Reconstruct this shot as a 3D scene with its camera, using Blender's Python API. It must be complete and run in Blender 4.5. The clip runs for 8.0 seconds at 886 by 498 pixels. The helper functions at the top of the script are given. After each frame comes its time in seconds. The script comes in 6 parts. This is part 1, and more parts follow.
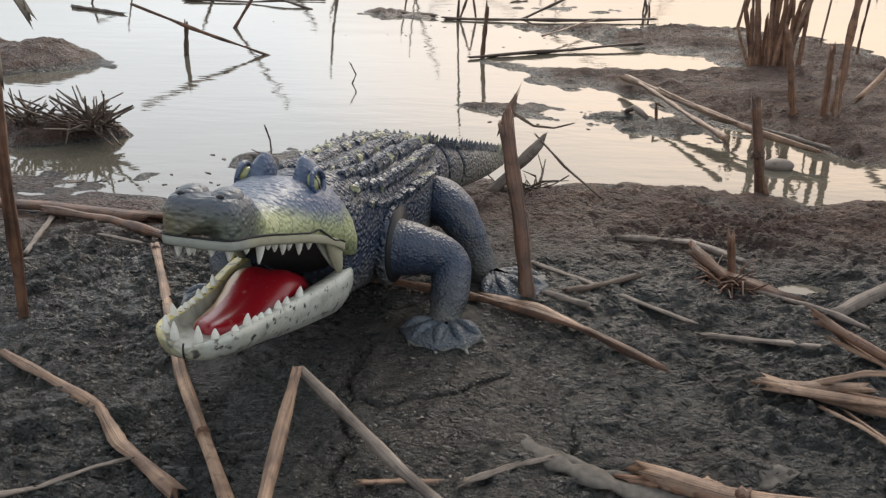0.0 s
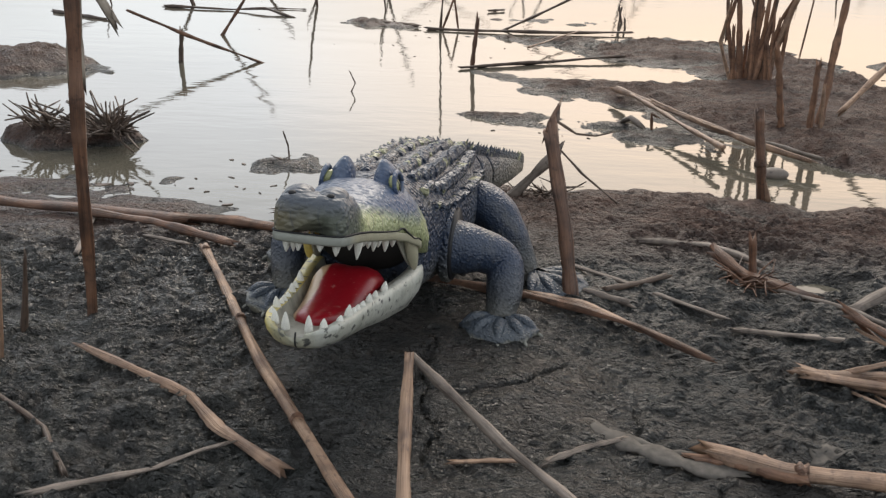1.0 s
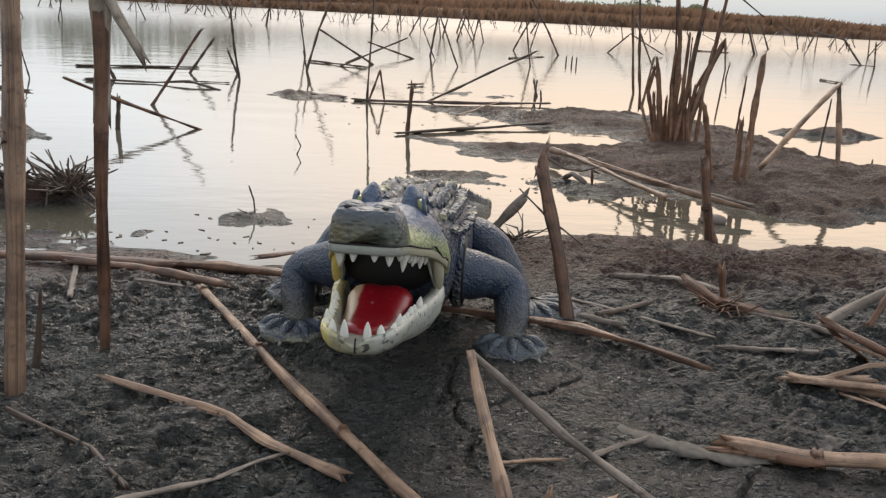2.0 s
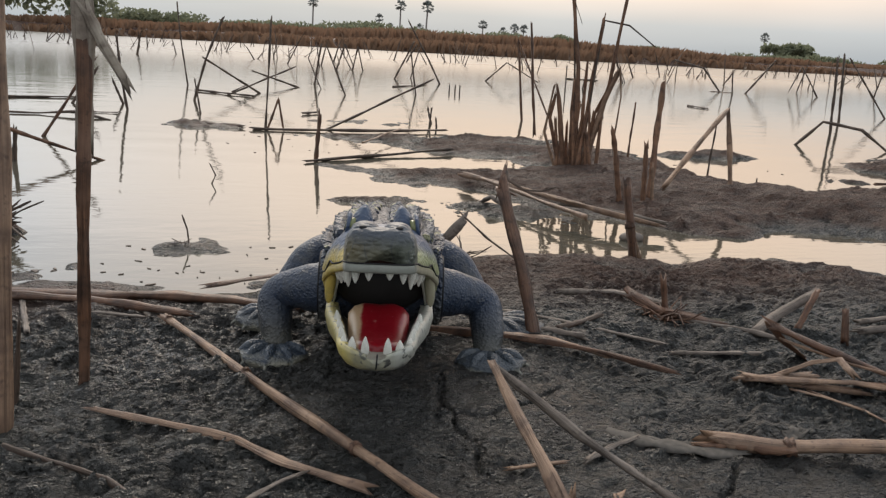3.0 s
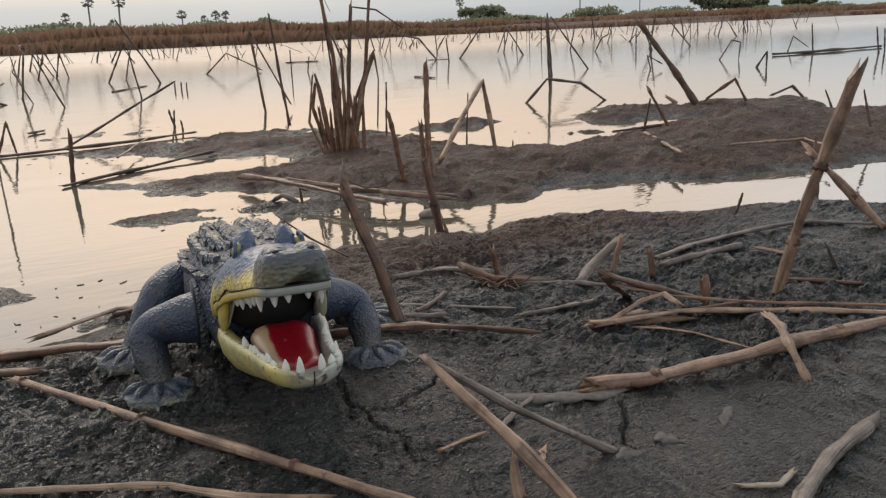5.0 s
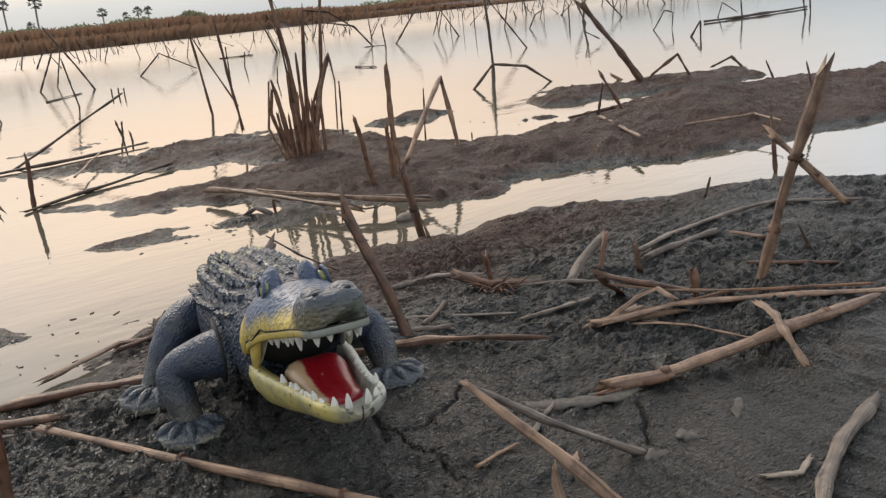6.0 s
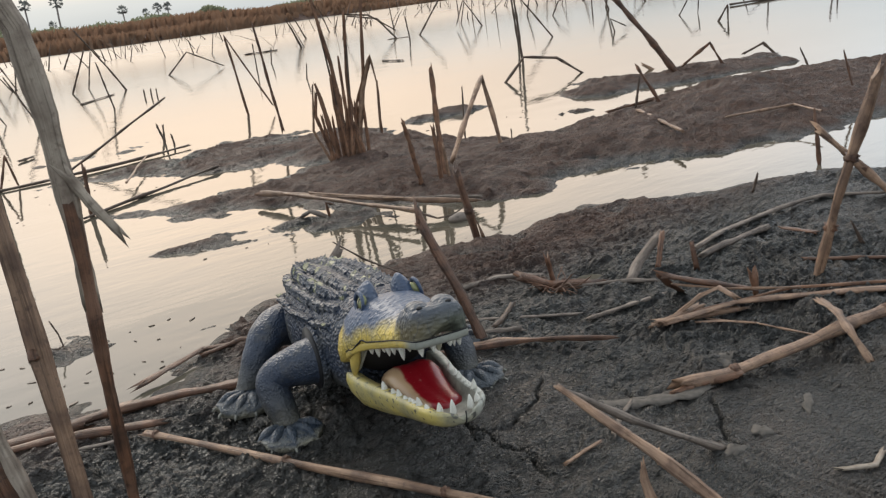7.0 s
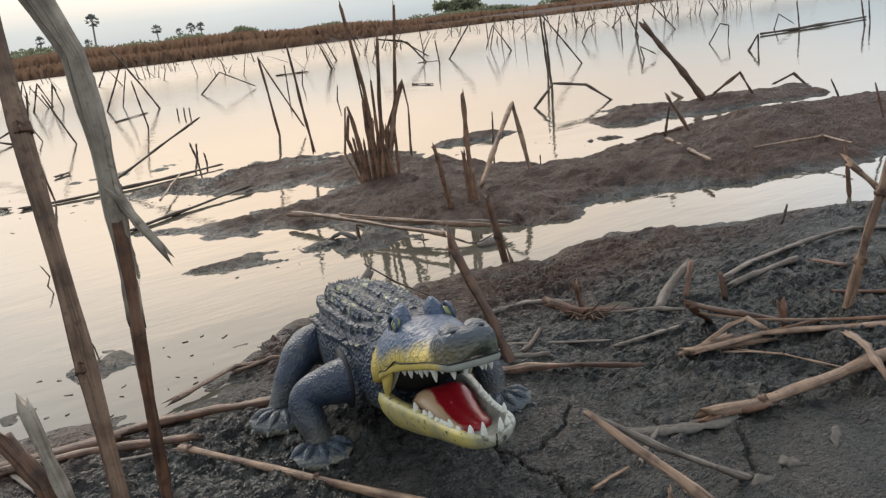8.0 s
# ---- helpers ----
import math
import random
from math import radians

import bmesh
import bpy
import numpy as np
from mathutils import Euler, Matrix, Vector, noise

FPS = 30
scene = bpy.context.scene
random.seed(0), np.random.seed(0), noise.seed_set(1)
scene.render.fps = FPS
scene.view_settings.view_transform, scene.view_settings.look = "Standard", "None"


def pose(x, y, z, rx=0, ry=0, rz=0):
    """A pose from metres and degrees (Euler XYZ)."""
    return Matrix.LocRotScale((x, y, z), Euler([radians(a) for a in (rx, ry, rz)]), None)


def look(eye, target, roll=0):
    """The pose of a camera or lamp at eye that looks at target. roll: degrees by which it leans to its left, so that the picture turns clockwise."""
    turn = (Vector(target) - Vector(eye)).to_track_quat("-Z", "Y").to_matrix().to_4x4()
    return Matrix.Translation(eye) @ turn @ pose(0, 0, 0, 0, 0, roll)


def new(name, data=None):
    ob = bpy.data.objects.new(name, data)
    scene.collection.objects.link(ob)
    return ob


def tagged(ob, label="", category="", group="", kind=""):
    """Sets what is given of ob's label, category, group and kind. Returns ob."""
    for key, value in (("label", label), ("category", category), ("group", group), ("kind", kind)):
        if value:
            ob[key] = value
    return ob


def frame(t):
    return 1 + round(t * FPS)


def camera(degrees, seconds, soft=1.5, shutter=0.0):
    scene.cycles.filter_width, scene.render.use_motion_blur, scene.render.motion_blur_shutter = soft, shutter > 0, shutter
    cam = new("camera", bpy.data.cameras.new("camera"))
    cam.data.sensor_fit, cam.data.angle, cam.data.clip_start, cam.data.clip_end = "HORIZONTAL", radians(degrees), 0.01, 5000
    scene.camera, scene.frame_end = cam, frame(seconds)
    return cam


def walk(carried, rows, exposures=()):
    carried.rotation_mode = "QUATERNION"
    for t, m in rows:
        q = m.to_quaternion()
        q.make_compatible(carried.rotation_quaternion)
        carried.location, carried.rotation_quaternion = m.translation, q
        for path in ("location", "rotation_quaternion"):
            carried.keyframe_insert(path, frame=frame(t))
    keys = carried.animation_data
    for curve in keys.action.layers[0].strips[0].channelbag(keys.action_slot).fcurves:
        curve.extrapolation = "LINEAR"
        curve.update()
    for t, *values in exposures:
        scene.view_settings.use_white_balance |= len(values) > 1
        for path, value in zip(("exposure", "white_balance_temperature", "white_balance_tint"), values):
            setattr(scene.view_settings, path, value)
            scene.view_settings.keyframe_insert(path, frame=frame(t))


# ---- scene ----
cam = camera(53.2, 8.0, soft=1.3)
PATH = [
    (0, (0.059, 0.052, 0.304), (0.003, 1.917, -0.416), 1.4),
    (0.5, (0.024, 0.035, 0.305), (0.011, 1.896, -0.427), 2.2),
    (1, (-0.014, 0.012, 0.309), (0.026, 1.885, -0.389), 2.6),
    (1.5, (-0.055, -0.011, 0.298), (0.065, 1.882, -0.336), 3.4),
    (1.7, (-0.07, -0.021, 0.282), (0.092, 1.888, -0.293), 3.1),
    (2.8, (-0.172, -0.032, 0.274), (0.326, 1.85, -0.185), 3.6),
    (3, (-0.181, -0.036, 0.273), (0.344, 1.842, -0.171), 3.2),
    (3.5, (-0.199, -0.031, 0.272), (0.456, 1.809, -0.159), 2.1),
    (4, (-0.228, -0.021, 0.274), (0.579, 1.755, -0.166), 0.1),
    (4.5, (-0.257, -0.02, 0.283), (0.69, 1.681, -0.175), -1.7),
    (5, (-0.285, -0.02, 0.293), (0.762, 1.614, -0.189), -2.5),
    (5.2, (-0.3, -0.017, 0.3), (0.775, 1.596, -0.192), -2.7),
    (6.3, (-0.354, -0.003, 0.347), (0.776, 1.552, -0.204), -6.9),
    (6.5, (-0.37, -0.003, 0.355), (0.741, 1.559, -0.216), -7.3),
    (7, (-0.394, -0.006, 0.369), (0.695, 1.578, -0.182), -7.7),
    (7.5, (-0.404, -0.009, 0.377), (0.667, 1.595, -0.152), -7.6),
    (8, (-0.408, -0.014, 0.376), (0.65, 1.61, -0.12), -6.8),
]
walk(cam, [(t, look(eye, target, roll)) for t, eye, target, roll in PATH],
     exposures=[(0, 0.11, 6450, 9.5), (1.7, 0.08, 6450, 9.5), (2.8, -0.17, 6450, 9.5), (3.5, -0.32, 6500, 10), (4.5, -0.25, 6500, 10), (5.2, -0.14, 6500, 10), (6.3, 0.0, 6480, 9.5), (7, 0.03, 6350, 7.5), (8, 0.0, 6250, 6.5)])

# ---- sky and light: a hazy, softly clouded dusk, the glow low behind the far bank ----
world = bpy.data.worlds.new("dusk_sky")
scene.world = world
world.use_nodes = True
wn, wl = world.node_tree.nodes, world.node_tree.links
for n in list(wn):
    wn.remove(n)
SUN_EL, SUN_AZ = 38.0, 8.0      # azimuth clockwise from +y
sky = wn.new("ShaderNodeTexSky")
sky.sky_type, sky.sun_disc = "NISHITA", False
sky.sun_elevation, sky.sun_rotation = radians(SUN_EL), radians(SUN_AZ)
sky.dust_density, sky.air_density = 3.0, 1.0
co = wn.new("ShaderNodeTexCoord")
sep = wn.new("ShaderNodeSeparateXYZ")
wl.new(co.outputs["Generated"], sep.inputs[0])


def sky_ramp(stops):
    ramp = wn.new("ShaderNodeValToRGB")
    el = ramp.color_ramp.elements
    while len(el) < len(stops):
        el.new(0.5)
    for e, (p, c) in zip(el, stops):
        e.position, e.color = p, (*c, 1)
    wl.new(sep.outputs["Z"], ramp.inputs[0])
    return ramp.outputs[0]


# the haze is peach round the sun's side and blue-grey away from it
glow = sky_ramp([(0.0, (0.50, 0.56, 0.61)), (0.035, (0.60, 0.64, 0.67)), (0.09, (1.30, 0.98, 0.76)), (0.20, (2.52, 1.88, 1.35)), (0.32, (2.15, 1.72, 1.36)), (0.52, (1.15, 1.08, 1.0)), (1.0, (0.90, 0.94, 1.0))])
cool = sky_ramp([(0.0, (0.48, 0.56, 0.62)), (0.035, (0.57, 0.64, 0.70)), (0.09, (1.00, 1.04, 1.08)), (0.20, (1.72, 1.77, 1.83)), (0.32, (1.65, 1.70, 1.76)), (0.52, (1.02, 1.06, 1.10)), (1.0, (0.90, 0.94, 1.0))])
toward = wn.new("ShaderNodeVectorMath")
toward.operation = "DOT_PRODUCT"
wl.new(co.outputs["Generated"], toward.inputs[0])
toward.inputs[1].default_value = (math.sin(radians(26)), math.cos(radians(26)), 0)
tr = wn.new("ShaderNodeMapRange")
tr.inputs["From Min"].default_value, tr.inputs["From Max"].default_value = 0.78, 0.985
wl.new(toward.outputs["Value"], tr.inputs["Value"])
haze = wn.new("ShaderNodeMix")
haze.data_type = "RGBA"
wl.new(tr.outputs[0], haze.inputs[0])
wl.new(cool, haze.inputs[6])
wl.new(glow, haze.inputs[7])
# soft cloud streaks over the haze
cmap = wn.new("ShaderNodeMapping")
cmap.inputs["Scale"].default_value = (1.2, 1.2, 6.0)
wl.new(co.outputs["Generated"], cmap.inputs[0])
cloud = wn.new("ShaderNodeTexNoise")
cloud.inputs["Scale"].default_value, cloud.inputs["Detail"].default_value = 1.6, 4
wl.new(cmap.outputs[0], cloud.inputs["Vector"])
cr = wn.new("ShaderNodeMapRange")
cr.inputs["From Min"].default_value, cr.inputs["From Max"].default_value = 0.3, 0.7
cr.inputs["To Min"].default_value, cr.inputs["To Max"].default_value = 0.86, 1.08
wl.new(cloud.outputs["Fac"], cr.inputs["Value"])
cm = wn.new("ShaderNodeVectorMath")
cm.operation = "SCALE"
wl.new(haze.outputs[2], cm.inputs[0])
# the half of the sky away from the sun is dimmer
back = wn.new("ShaderNodeMapRange")
back.inputs["From Min"].default_value, back.inputs["From Max"].default_value = -0.9, 0.7
back.inputs["To Min"].default_value, back.inputs["To Max"].default_value = 0.62, 1.0
wl.new(toward.outputs["Value"], back.inputs["Value"])
dim = wn.new("ShaderNodeMath")
dim.operation = "MULTIPLY"
wl.new(cr.outputs[0], dim.inputs[0])
wl.new(back.outputs[0], dim.inputs[1])
wl.new(dim.outputs[0], cm.inputs["Scale"])
bg1, bg2, add, wo = wn.new("ShaderNodeBackground"), wn.new("ShaderNodeBackground"), wn.new("ShaderNodeAddShader"), wn.new("ShaderNodeOutputWorld")
wl.new(sky.outputs[0], bg1.inputs[0])
bg1.inputs[1].default_value = 0.02
wl.new(cm.outputs[0], bg2.inputs[0])
bg2.inputs[1].default_value = 1.0
wl.new(bg1.outputs[0], add.inputs[0])
wl.new(bg2.outputs[0], add.inputs[1])
wl.new(add.outputs[0], wo.inputs[0])

sun = new("sun", bpy.data.lights.new("sun", "SUN"))
sun.data.energy, sun.data.angle, sun.data.color = 1.5, radians(24), (1.0, 0.88, 0.74)
sd = Vector((math.sin(radians(SUN_AZ)) * math.cos(radians(SUN_EL)), math.cos(radians(SUN_AZ)) * math.cos(radians(SUN_EL)), math.sin(radians(SUN_EL))))
sun.matrix_world = look(sd * 50, (0, 0, 0))


# ---- materials ----
class Nodes:
    """Short-hand for one node material."""

    def __init__(self, name, rough=0.6, spec=0.5):
        self.m = bpy.data.materials.new(name)
        self.m.use_nodes = True
        self.t = self.m.node_tree
        self.b = self.t.nodes["Principled BSDF"]
        self.b.inputs["Roughness"].default_value = rough
        self.b.inputs["Specular IOR Level"].default_value = spec

    def node(self, kind, **kw):
        n = self.t.nodes.new(kind)
        for k, v in kw.items():
            n.inputs[k.replace("_", " ")].default_value = v
        return n

    def link(self, a, b):
        self.t.links.new(a, b)

    def coords(self, which="Object", scale=(1, 1, 1)):
        c = self.node("ShaderNodeTexCoord")
        m = self.node("ShaderNodeMapping")
        m.inputs["Scale"].default_value = scale
        self.link(c.outputs[which], m.inputs[0])
        return m.outputs[0]

    def noise(self, vec, scale, detail=4, rough=0.55):
        n = self.node("ShaderNodeTexNoise", Scale=scale, Detail=detail, Roughness=rough)
        self.link(vec, n.inputs["Vector"])
        return n.outputs["Fac"]

    def vor(self, vec, scale, feature="F1", rand=1.0):
        n = self.node("ShaderNodeTexVoronoi", Scale=scale, Randomness=rand)
        n.feature = feature
        self.link(vec, n.inputs["Vector"])
        return n.outputs["Distance"]

    def remap(self, v, a, b, c=0.0, d=1.0):
        n = self.node("ShaderNodeMapRange")
        for k, x in (("From Min", a), ("From Max", b), ("To Min", c), ("To Max", d)):
            n.inputs[k].default_value = x
        self.link(v, n.inputs["Value"])
        return n.outputs[0]

    def math(self, op, a, b):
        n = self.node("ShaderNodeMath")
        n.operation = op
        for i, v in ((0, a), (1, b)):
            if isinstance(v, (int, float)):
                n.inputs[i].default_value = v
            else:
                self.link(v, n.inputs[i])
        return n.outputs[0]

    def mix(self, fac, a, b, mode="MIX"):
        n = self.node("ShaderNodeMix")
        n.data_type, n.blend_type = "RGBA", mode
        for i, v in ((0, fac), (6, a), (7, b)):
            if isinstance(v, (int, float)):
                n.inputs[i].default_value = v
            elif isinstance(v, tuple):
                n.inputs[i].default_value = (*v, 1)
            else:
                self.link(v, n.inputs[i])
        return n.outputs[2]

    def bump(self, height, dist, strength=1.0, after=None):
        n = self.node("ShaderNodeBump", Strength=strength, Distance=dist)
        self.link(height, n.inputs["Height"])
        if after:
            self.link(after, n.inputs["Normal"])
        return n.outputs[0]

    def leafy(self, color, share=0.5):
        """Lets light through, as thin leaves do."""
        t = self.node("ShaderNodeBsdfTranslucent")
        t.inputs["Color"].default_value = (*color, 1)
        m = self.node("ShaderNodeMixShader")
        m.inputs[0].default_value = share
        self.link(self.b.outputs[0], m.inputs[1])
        self.link(t.outputs[0], m.inputs[2])
        self.link(m.outputs[0], self.t.nodes["Material Output"].inputs["Surface"])

    def done(self, color=None, rough=None, normal=None):
        if isinstance(color, tuple):
            self.b.inputs["Base Color"].default_value = (*color, 1)
        elif color:
            self.link(color, self.b.inputs["Base Color"])
        if rough:
            self.link(rough, self.b.inputs["Roughness"])
        if normal:
            self.link(normal, self.b.inputs["Normal"])
        return self.m


def mud_material():
    k = Nodes("mud", 0.6, 0.5)
    v = k.coords("Object")
    flow = k.coords("Object", (1.0, 1.75, 1.0))      # the wet mud has slumped into wrinkles along the shore
    big, mid, fine = k.noise(v, 2.6, 3), k.noise(flow, 34, 6, 0.65), k.noise(v, 260, 5, 0.7)
    stain = k.noise(v, 11, 5, 0.65)
    c = k.mix(k.remap(big, 0.40, 0.60), (0.036, 0.041, 0.039), (0.045, 0.039, 0.033))
    c = k.mix(k.remap(stain, 0.46, 0.66, 0, 0.7), c, (0.056, 0.043, 0.035))
    c = k.mix(k.remap(mid, 0.36, 0.64), c, (0.0165, 0.0180, 0.0175))
    sz = k.node("ShaderNodeSeparateXYZ")
    k.link(v, sz.inputs[0])
    # paler patches towards low x: the wet shore's sheen, put into the colour
    sheen_tint = k.math("MULTIPLY", k.remap(sz.outputs["X"], -0.22, 0.02, 0.75, 0.0), k.remap(k.noise(v, 23, 5, 0.7), 0.38, 0.62))
    c = k.mix(sheen_tint, c, (0.072, 0.073, 0.067))
    dry = k.math("ADD", sz.outputs["Z"], k.math("MULTIPLY", k.math("SUBTRACT", big, 0.5), 0.03))
    # the higher mud away from the lapping edge has dried red-brown
    dried = k.math("MULTIPLY", k.remap(dry, 0.001, 0.011), k.remap(sz.outputs["Y"], 0.76, 0.90))
    c = k.mix(k.math("MULTIPLY", dried, 0.92), c, k.mix(k.remap(mid, 0.35, 0.65), (0.128, 0.064, 0.041), (0.062, 0.034, 0.024)))
    c = k.mix(k.math("MULTIPLY", k.remap(fine, 0.58, 0.76, 0, 0.5), k.math("SUBTRACT", 1.0, dried)), c, (0.080, 0.080, 0.071))
    w = k.node("ShaderNodeVectorMath")
    w.operation = "MULTIPLY_ADD"
    nz = k.node("ShaderNodeTexNoise", Scale=60.0, Detail=3.0)
    k.link(flow, nz.inputs["Vector"])
    k.link(nz.outputs["Color"], w.inputs[0])
    w.inputs[1].default_value = (0.016, 0.016, 0.016)
    k.link(flow, w.inputs[2])
    # puffy folds with sharp creases, small flakes, and scattered worm pits
    fold = k.node("ShaderNodeMath")
    fold.operation = "ABSOLUTE"
    k.link(k.math("SUBTRACT", k.noise(w.outputs[0], 62, 3, 0.5), 0.5), fold.inputs[0])
    flakes = k.vor(w.outputs[0], 190)
    pits = k.remap(k.vor(v, 75), 0.10, 0.20)
    n = k.bump(mid, 0.012, 1.0)
    n = k.bump(k.remap(fold.outputs[0], 0.0, 0.16), 0.0050, 1.0, n)
    h = k.math("ADD", k.math("MULTIPLY", fine, 1.0), k.math("MULTIPLY", k.remap(flakes, 0.0, 0.55), 0.6))
    n = k.bump(h, 0.0065, 1.0, n)
    n = k.bump(pits, 0.004, 1.0, n)
    wet = k.noise(v, 7, 4, 0.6)
    r = k.math("ADD", k.remap(wet, 0.35, 0.65, 0.10, 0.30), k.math("MULTIPLY", fine, 0.14))
    r = k.math("ADD", r, k.remap(sz.outputs["X"], -0.25, 0.20, -0.13, 0.12))
    r = k.math("ADD", r, k.math("MULTIPLY", dried, 0.30))
    return k.done(c, r, n)


def water_material():
    k = Nodes("muddy_water", 0.02, 0.5)
    k.b.inputs["IOR"].default_value = 1.42
    v = k.coords("Object")
    c = k.mix(k.remap(k.noise(v, 1.2, 3), 0.3, 0.7), (0.085, 0.078, 0.060), (0.115, 0.104, 0.080))
    lo = k.noise(k.coords("Object", (0.7, 1.6, 1)), 5.0, 3, 0.5)
    hi = k.noise(k.coords("Object", (1.0, 2.6, 1)), 26, 3, 0.5)
    n = k.bump(lo, 0.010, 0.15)
    n = k.bump(hi, 0.0016, 0.12, n)
    # wind ruffles the open lake farther out
    sw = k.node("ShaderNodeSeparateXYZ")
    k.link(v, sw.inputs[0])
    return k.done(c, k.remap(sw.outputs["Y"], 4.0, 18.0, 0.02, 0.30), n)


def reed_material(name, a, b, dark, rough=0.6, thin=0.0):
    """Dry stalk: streaks along its length, blotches and dirty spots."""
    k = Nodes(name, rough, 0.35)
    u = k.coords("UV", (900, 22, 1))
    o = k.coords("Object")
    streak, blot, spot = k.noise(u, 1.0, 4, 0.6), k.noise(o, 38, 4, 0.6), k.noise(o, 170, 3, 0.6)
    oi = k.node("ShaderNodeObjectInfo")
    c = k.mix(k.remap(streak, 0.3, 0.7), a, b)
    c = k.mix(k.remap(blot, 0.40, 0.66, 0, 0.85), c, dark)
    split = k.remap(k.noise(k.coords("UV", (330, 6, 1)), 1.0, 3, 0.6), 0.55, 0.63)
    c = k.mix(k.math("MULTIPLY", split, 0.5), c, dark)
    pale = k.noise(o, 21, 3, 0.6)
    c = k.mix(k.remap(pale, 0.50, 0.68, 0, 0.38), c, tuple(min(0.8, 1.25 * x + 0.05) for x in a))
    c = k.mix(k.remap(spot, 0.56, 0.70, 0, 0.7), c, dark)
    c = k.mix(k.remap(oi.outputs["Random"], 0, 1, 0, 0.3), c, dark)
    if thin:
        k.leafy(a, thin)
    return k.done(c, k.remap(streak, 0.2, 0.8, rough - 0.12, rough + 0.12), k.bump(k.math("SUBTRACT", streak, split), 0.0014, 0.8))


def skin_material(name, top, side, belly, z0, z1, cell=185, yellow=0.0, crease_shade=0.4, relief=0.0022):
    """Painted plastic moulded in scales: sprayed dark above, paler below; z0..z1 is the height at which the spray fades."""
    k = Nodes(name, 0.38, 0.5)
    v = k.coords("Object")
    sepn = k.node("ShaderNodeSeparateXYZ")
    k.link(v, sepn.inputs[0])
    nz = k.noise(v, 45, 4, 0.6)
    z = k.math("ADD", sepn.outputs["Z"], k.math("MULTIPLY", k.math("SUBTRACT", nz, 0.5), 0.022))
    f = k.remap(z, z0, z1)
    spray = k.noise(v, 16, 3, 0.5)
    t = k.mix(k.remap(spray, 0.35, 0.68), top, side)
    c = k.mix(f, belly, t)
    # shade in the creases between scales is put into the colour
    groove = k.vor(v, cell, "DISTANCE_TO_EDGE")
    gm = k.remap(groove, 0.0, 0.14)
    c = k.mix(k.remap(gm, 0, 1, crease_shade, 0.0), c, (0.02, 0.022, 0.026))
    dust = k.noise(v, 420, 3, 0.7)
    c = k.mix(k.remap(dust, 0.58, 0.75, 0, 0.22), c, (0.26, 0.255, 0.235))
    grime = k.noise(v, 27, 4, 0.65)
    c = k.mix(k.remap(grime, 0.54, 0.66, 0, 0.40), c, (0.135, 0.125, 0.10))
    c = k.mix(k.remap(grime, 0.30, 0.44, 0.5, 0.0), c, (0.018, 0.022, 0.032))
    if yellow:
        c = k.mix(k.remap(k.noise(v, 60, 2), 0.58, 0.64, 0, yellow), c, (0.46, 0.45, 0.24))
    dome = k.remap(k.vor(v, cell), 0.0, 0.62, 1.0, 0.0)
    n = k.bump(k.noise(v, 75, 3, 0.5), 0.0045, 0.6)
    n = k.bump(dome, relief, 0.8, n)
    n = k.bump(dust, 0.0005, 0.7, n)
    return k.done(c, k.remap(dust, 0.3, 0.7, 0.28, 0.5), n)


def speckled(name, base, spot, scale, lo, hi, rough=0.4, dist=0.0006):
    k = Nodes(name, rough, 0.5)
    v = k.coords("Object")
    f = k.noise(v, scale, 4, 0.6)
    g = k.noise(v, scale * 0.2, 3, 0.5)
    c = k.mix(k.remap(f, lo, hi), base, spot)
    c = k.mix(k.remap(g, 0.4, 0.7, 0, 0.35), c, spot)
    return k.done(c, k.remap(f, 0.3, 0.7, rough - 0.1, rough + 0.1), k.bump(f, dist, 0.7))


def jaw_material():
    """Lower jaw: cream and yellow paint on one flank, greyer on the other, with black flecks."""
    k = Nodes("jaw_paint", 0.36, 0.5)
    v = k.coords("Object")
    sepn = k.node("ShaderNodeSeparateXYZ")
    k.link(v, sepn.inputs[0])
    n1 = k.noise(v, 40, 4, 0.6)
    x = k.math("ADD", sepn.outputs["X"], k.math("MULTIPLY", k.math("SUBTRACT", n1, 0.5), 0.02))
    c = k.mix(k.remap(x, -0.022, 0.012), (0.58, 0.48, 0.15), (0.46, 0.465, 0.41))
    fl = k.noise(v, 210, 2, 0.5)
    c = k.mix(k.remap(fl, 0.61, 0.66), c, (0.03, 0.03, 0.035))
    c = k.mix(k.remap(n1, 0.45, 0.72, 0, 0.65), c, (0.24, 0.24, 0.19))
    c = k.mix(k.remap(k.noise(v, 95, 5, 0.7), 0.50, 0.72, 0, 0.55), c, (0.15, 0.15, 0.13))
    return k.done(c, None, k.bump(k.noise(v, 260, 3), 0.0006, 0.7))


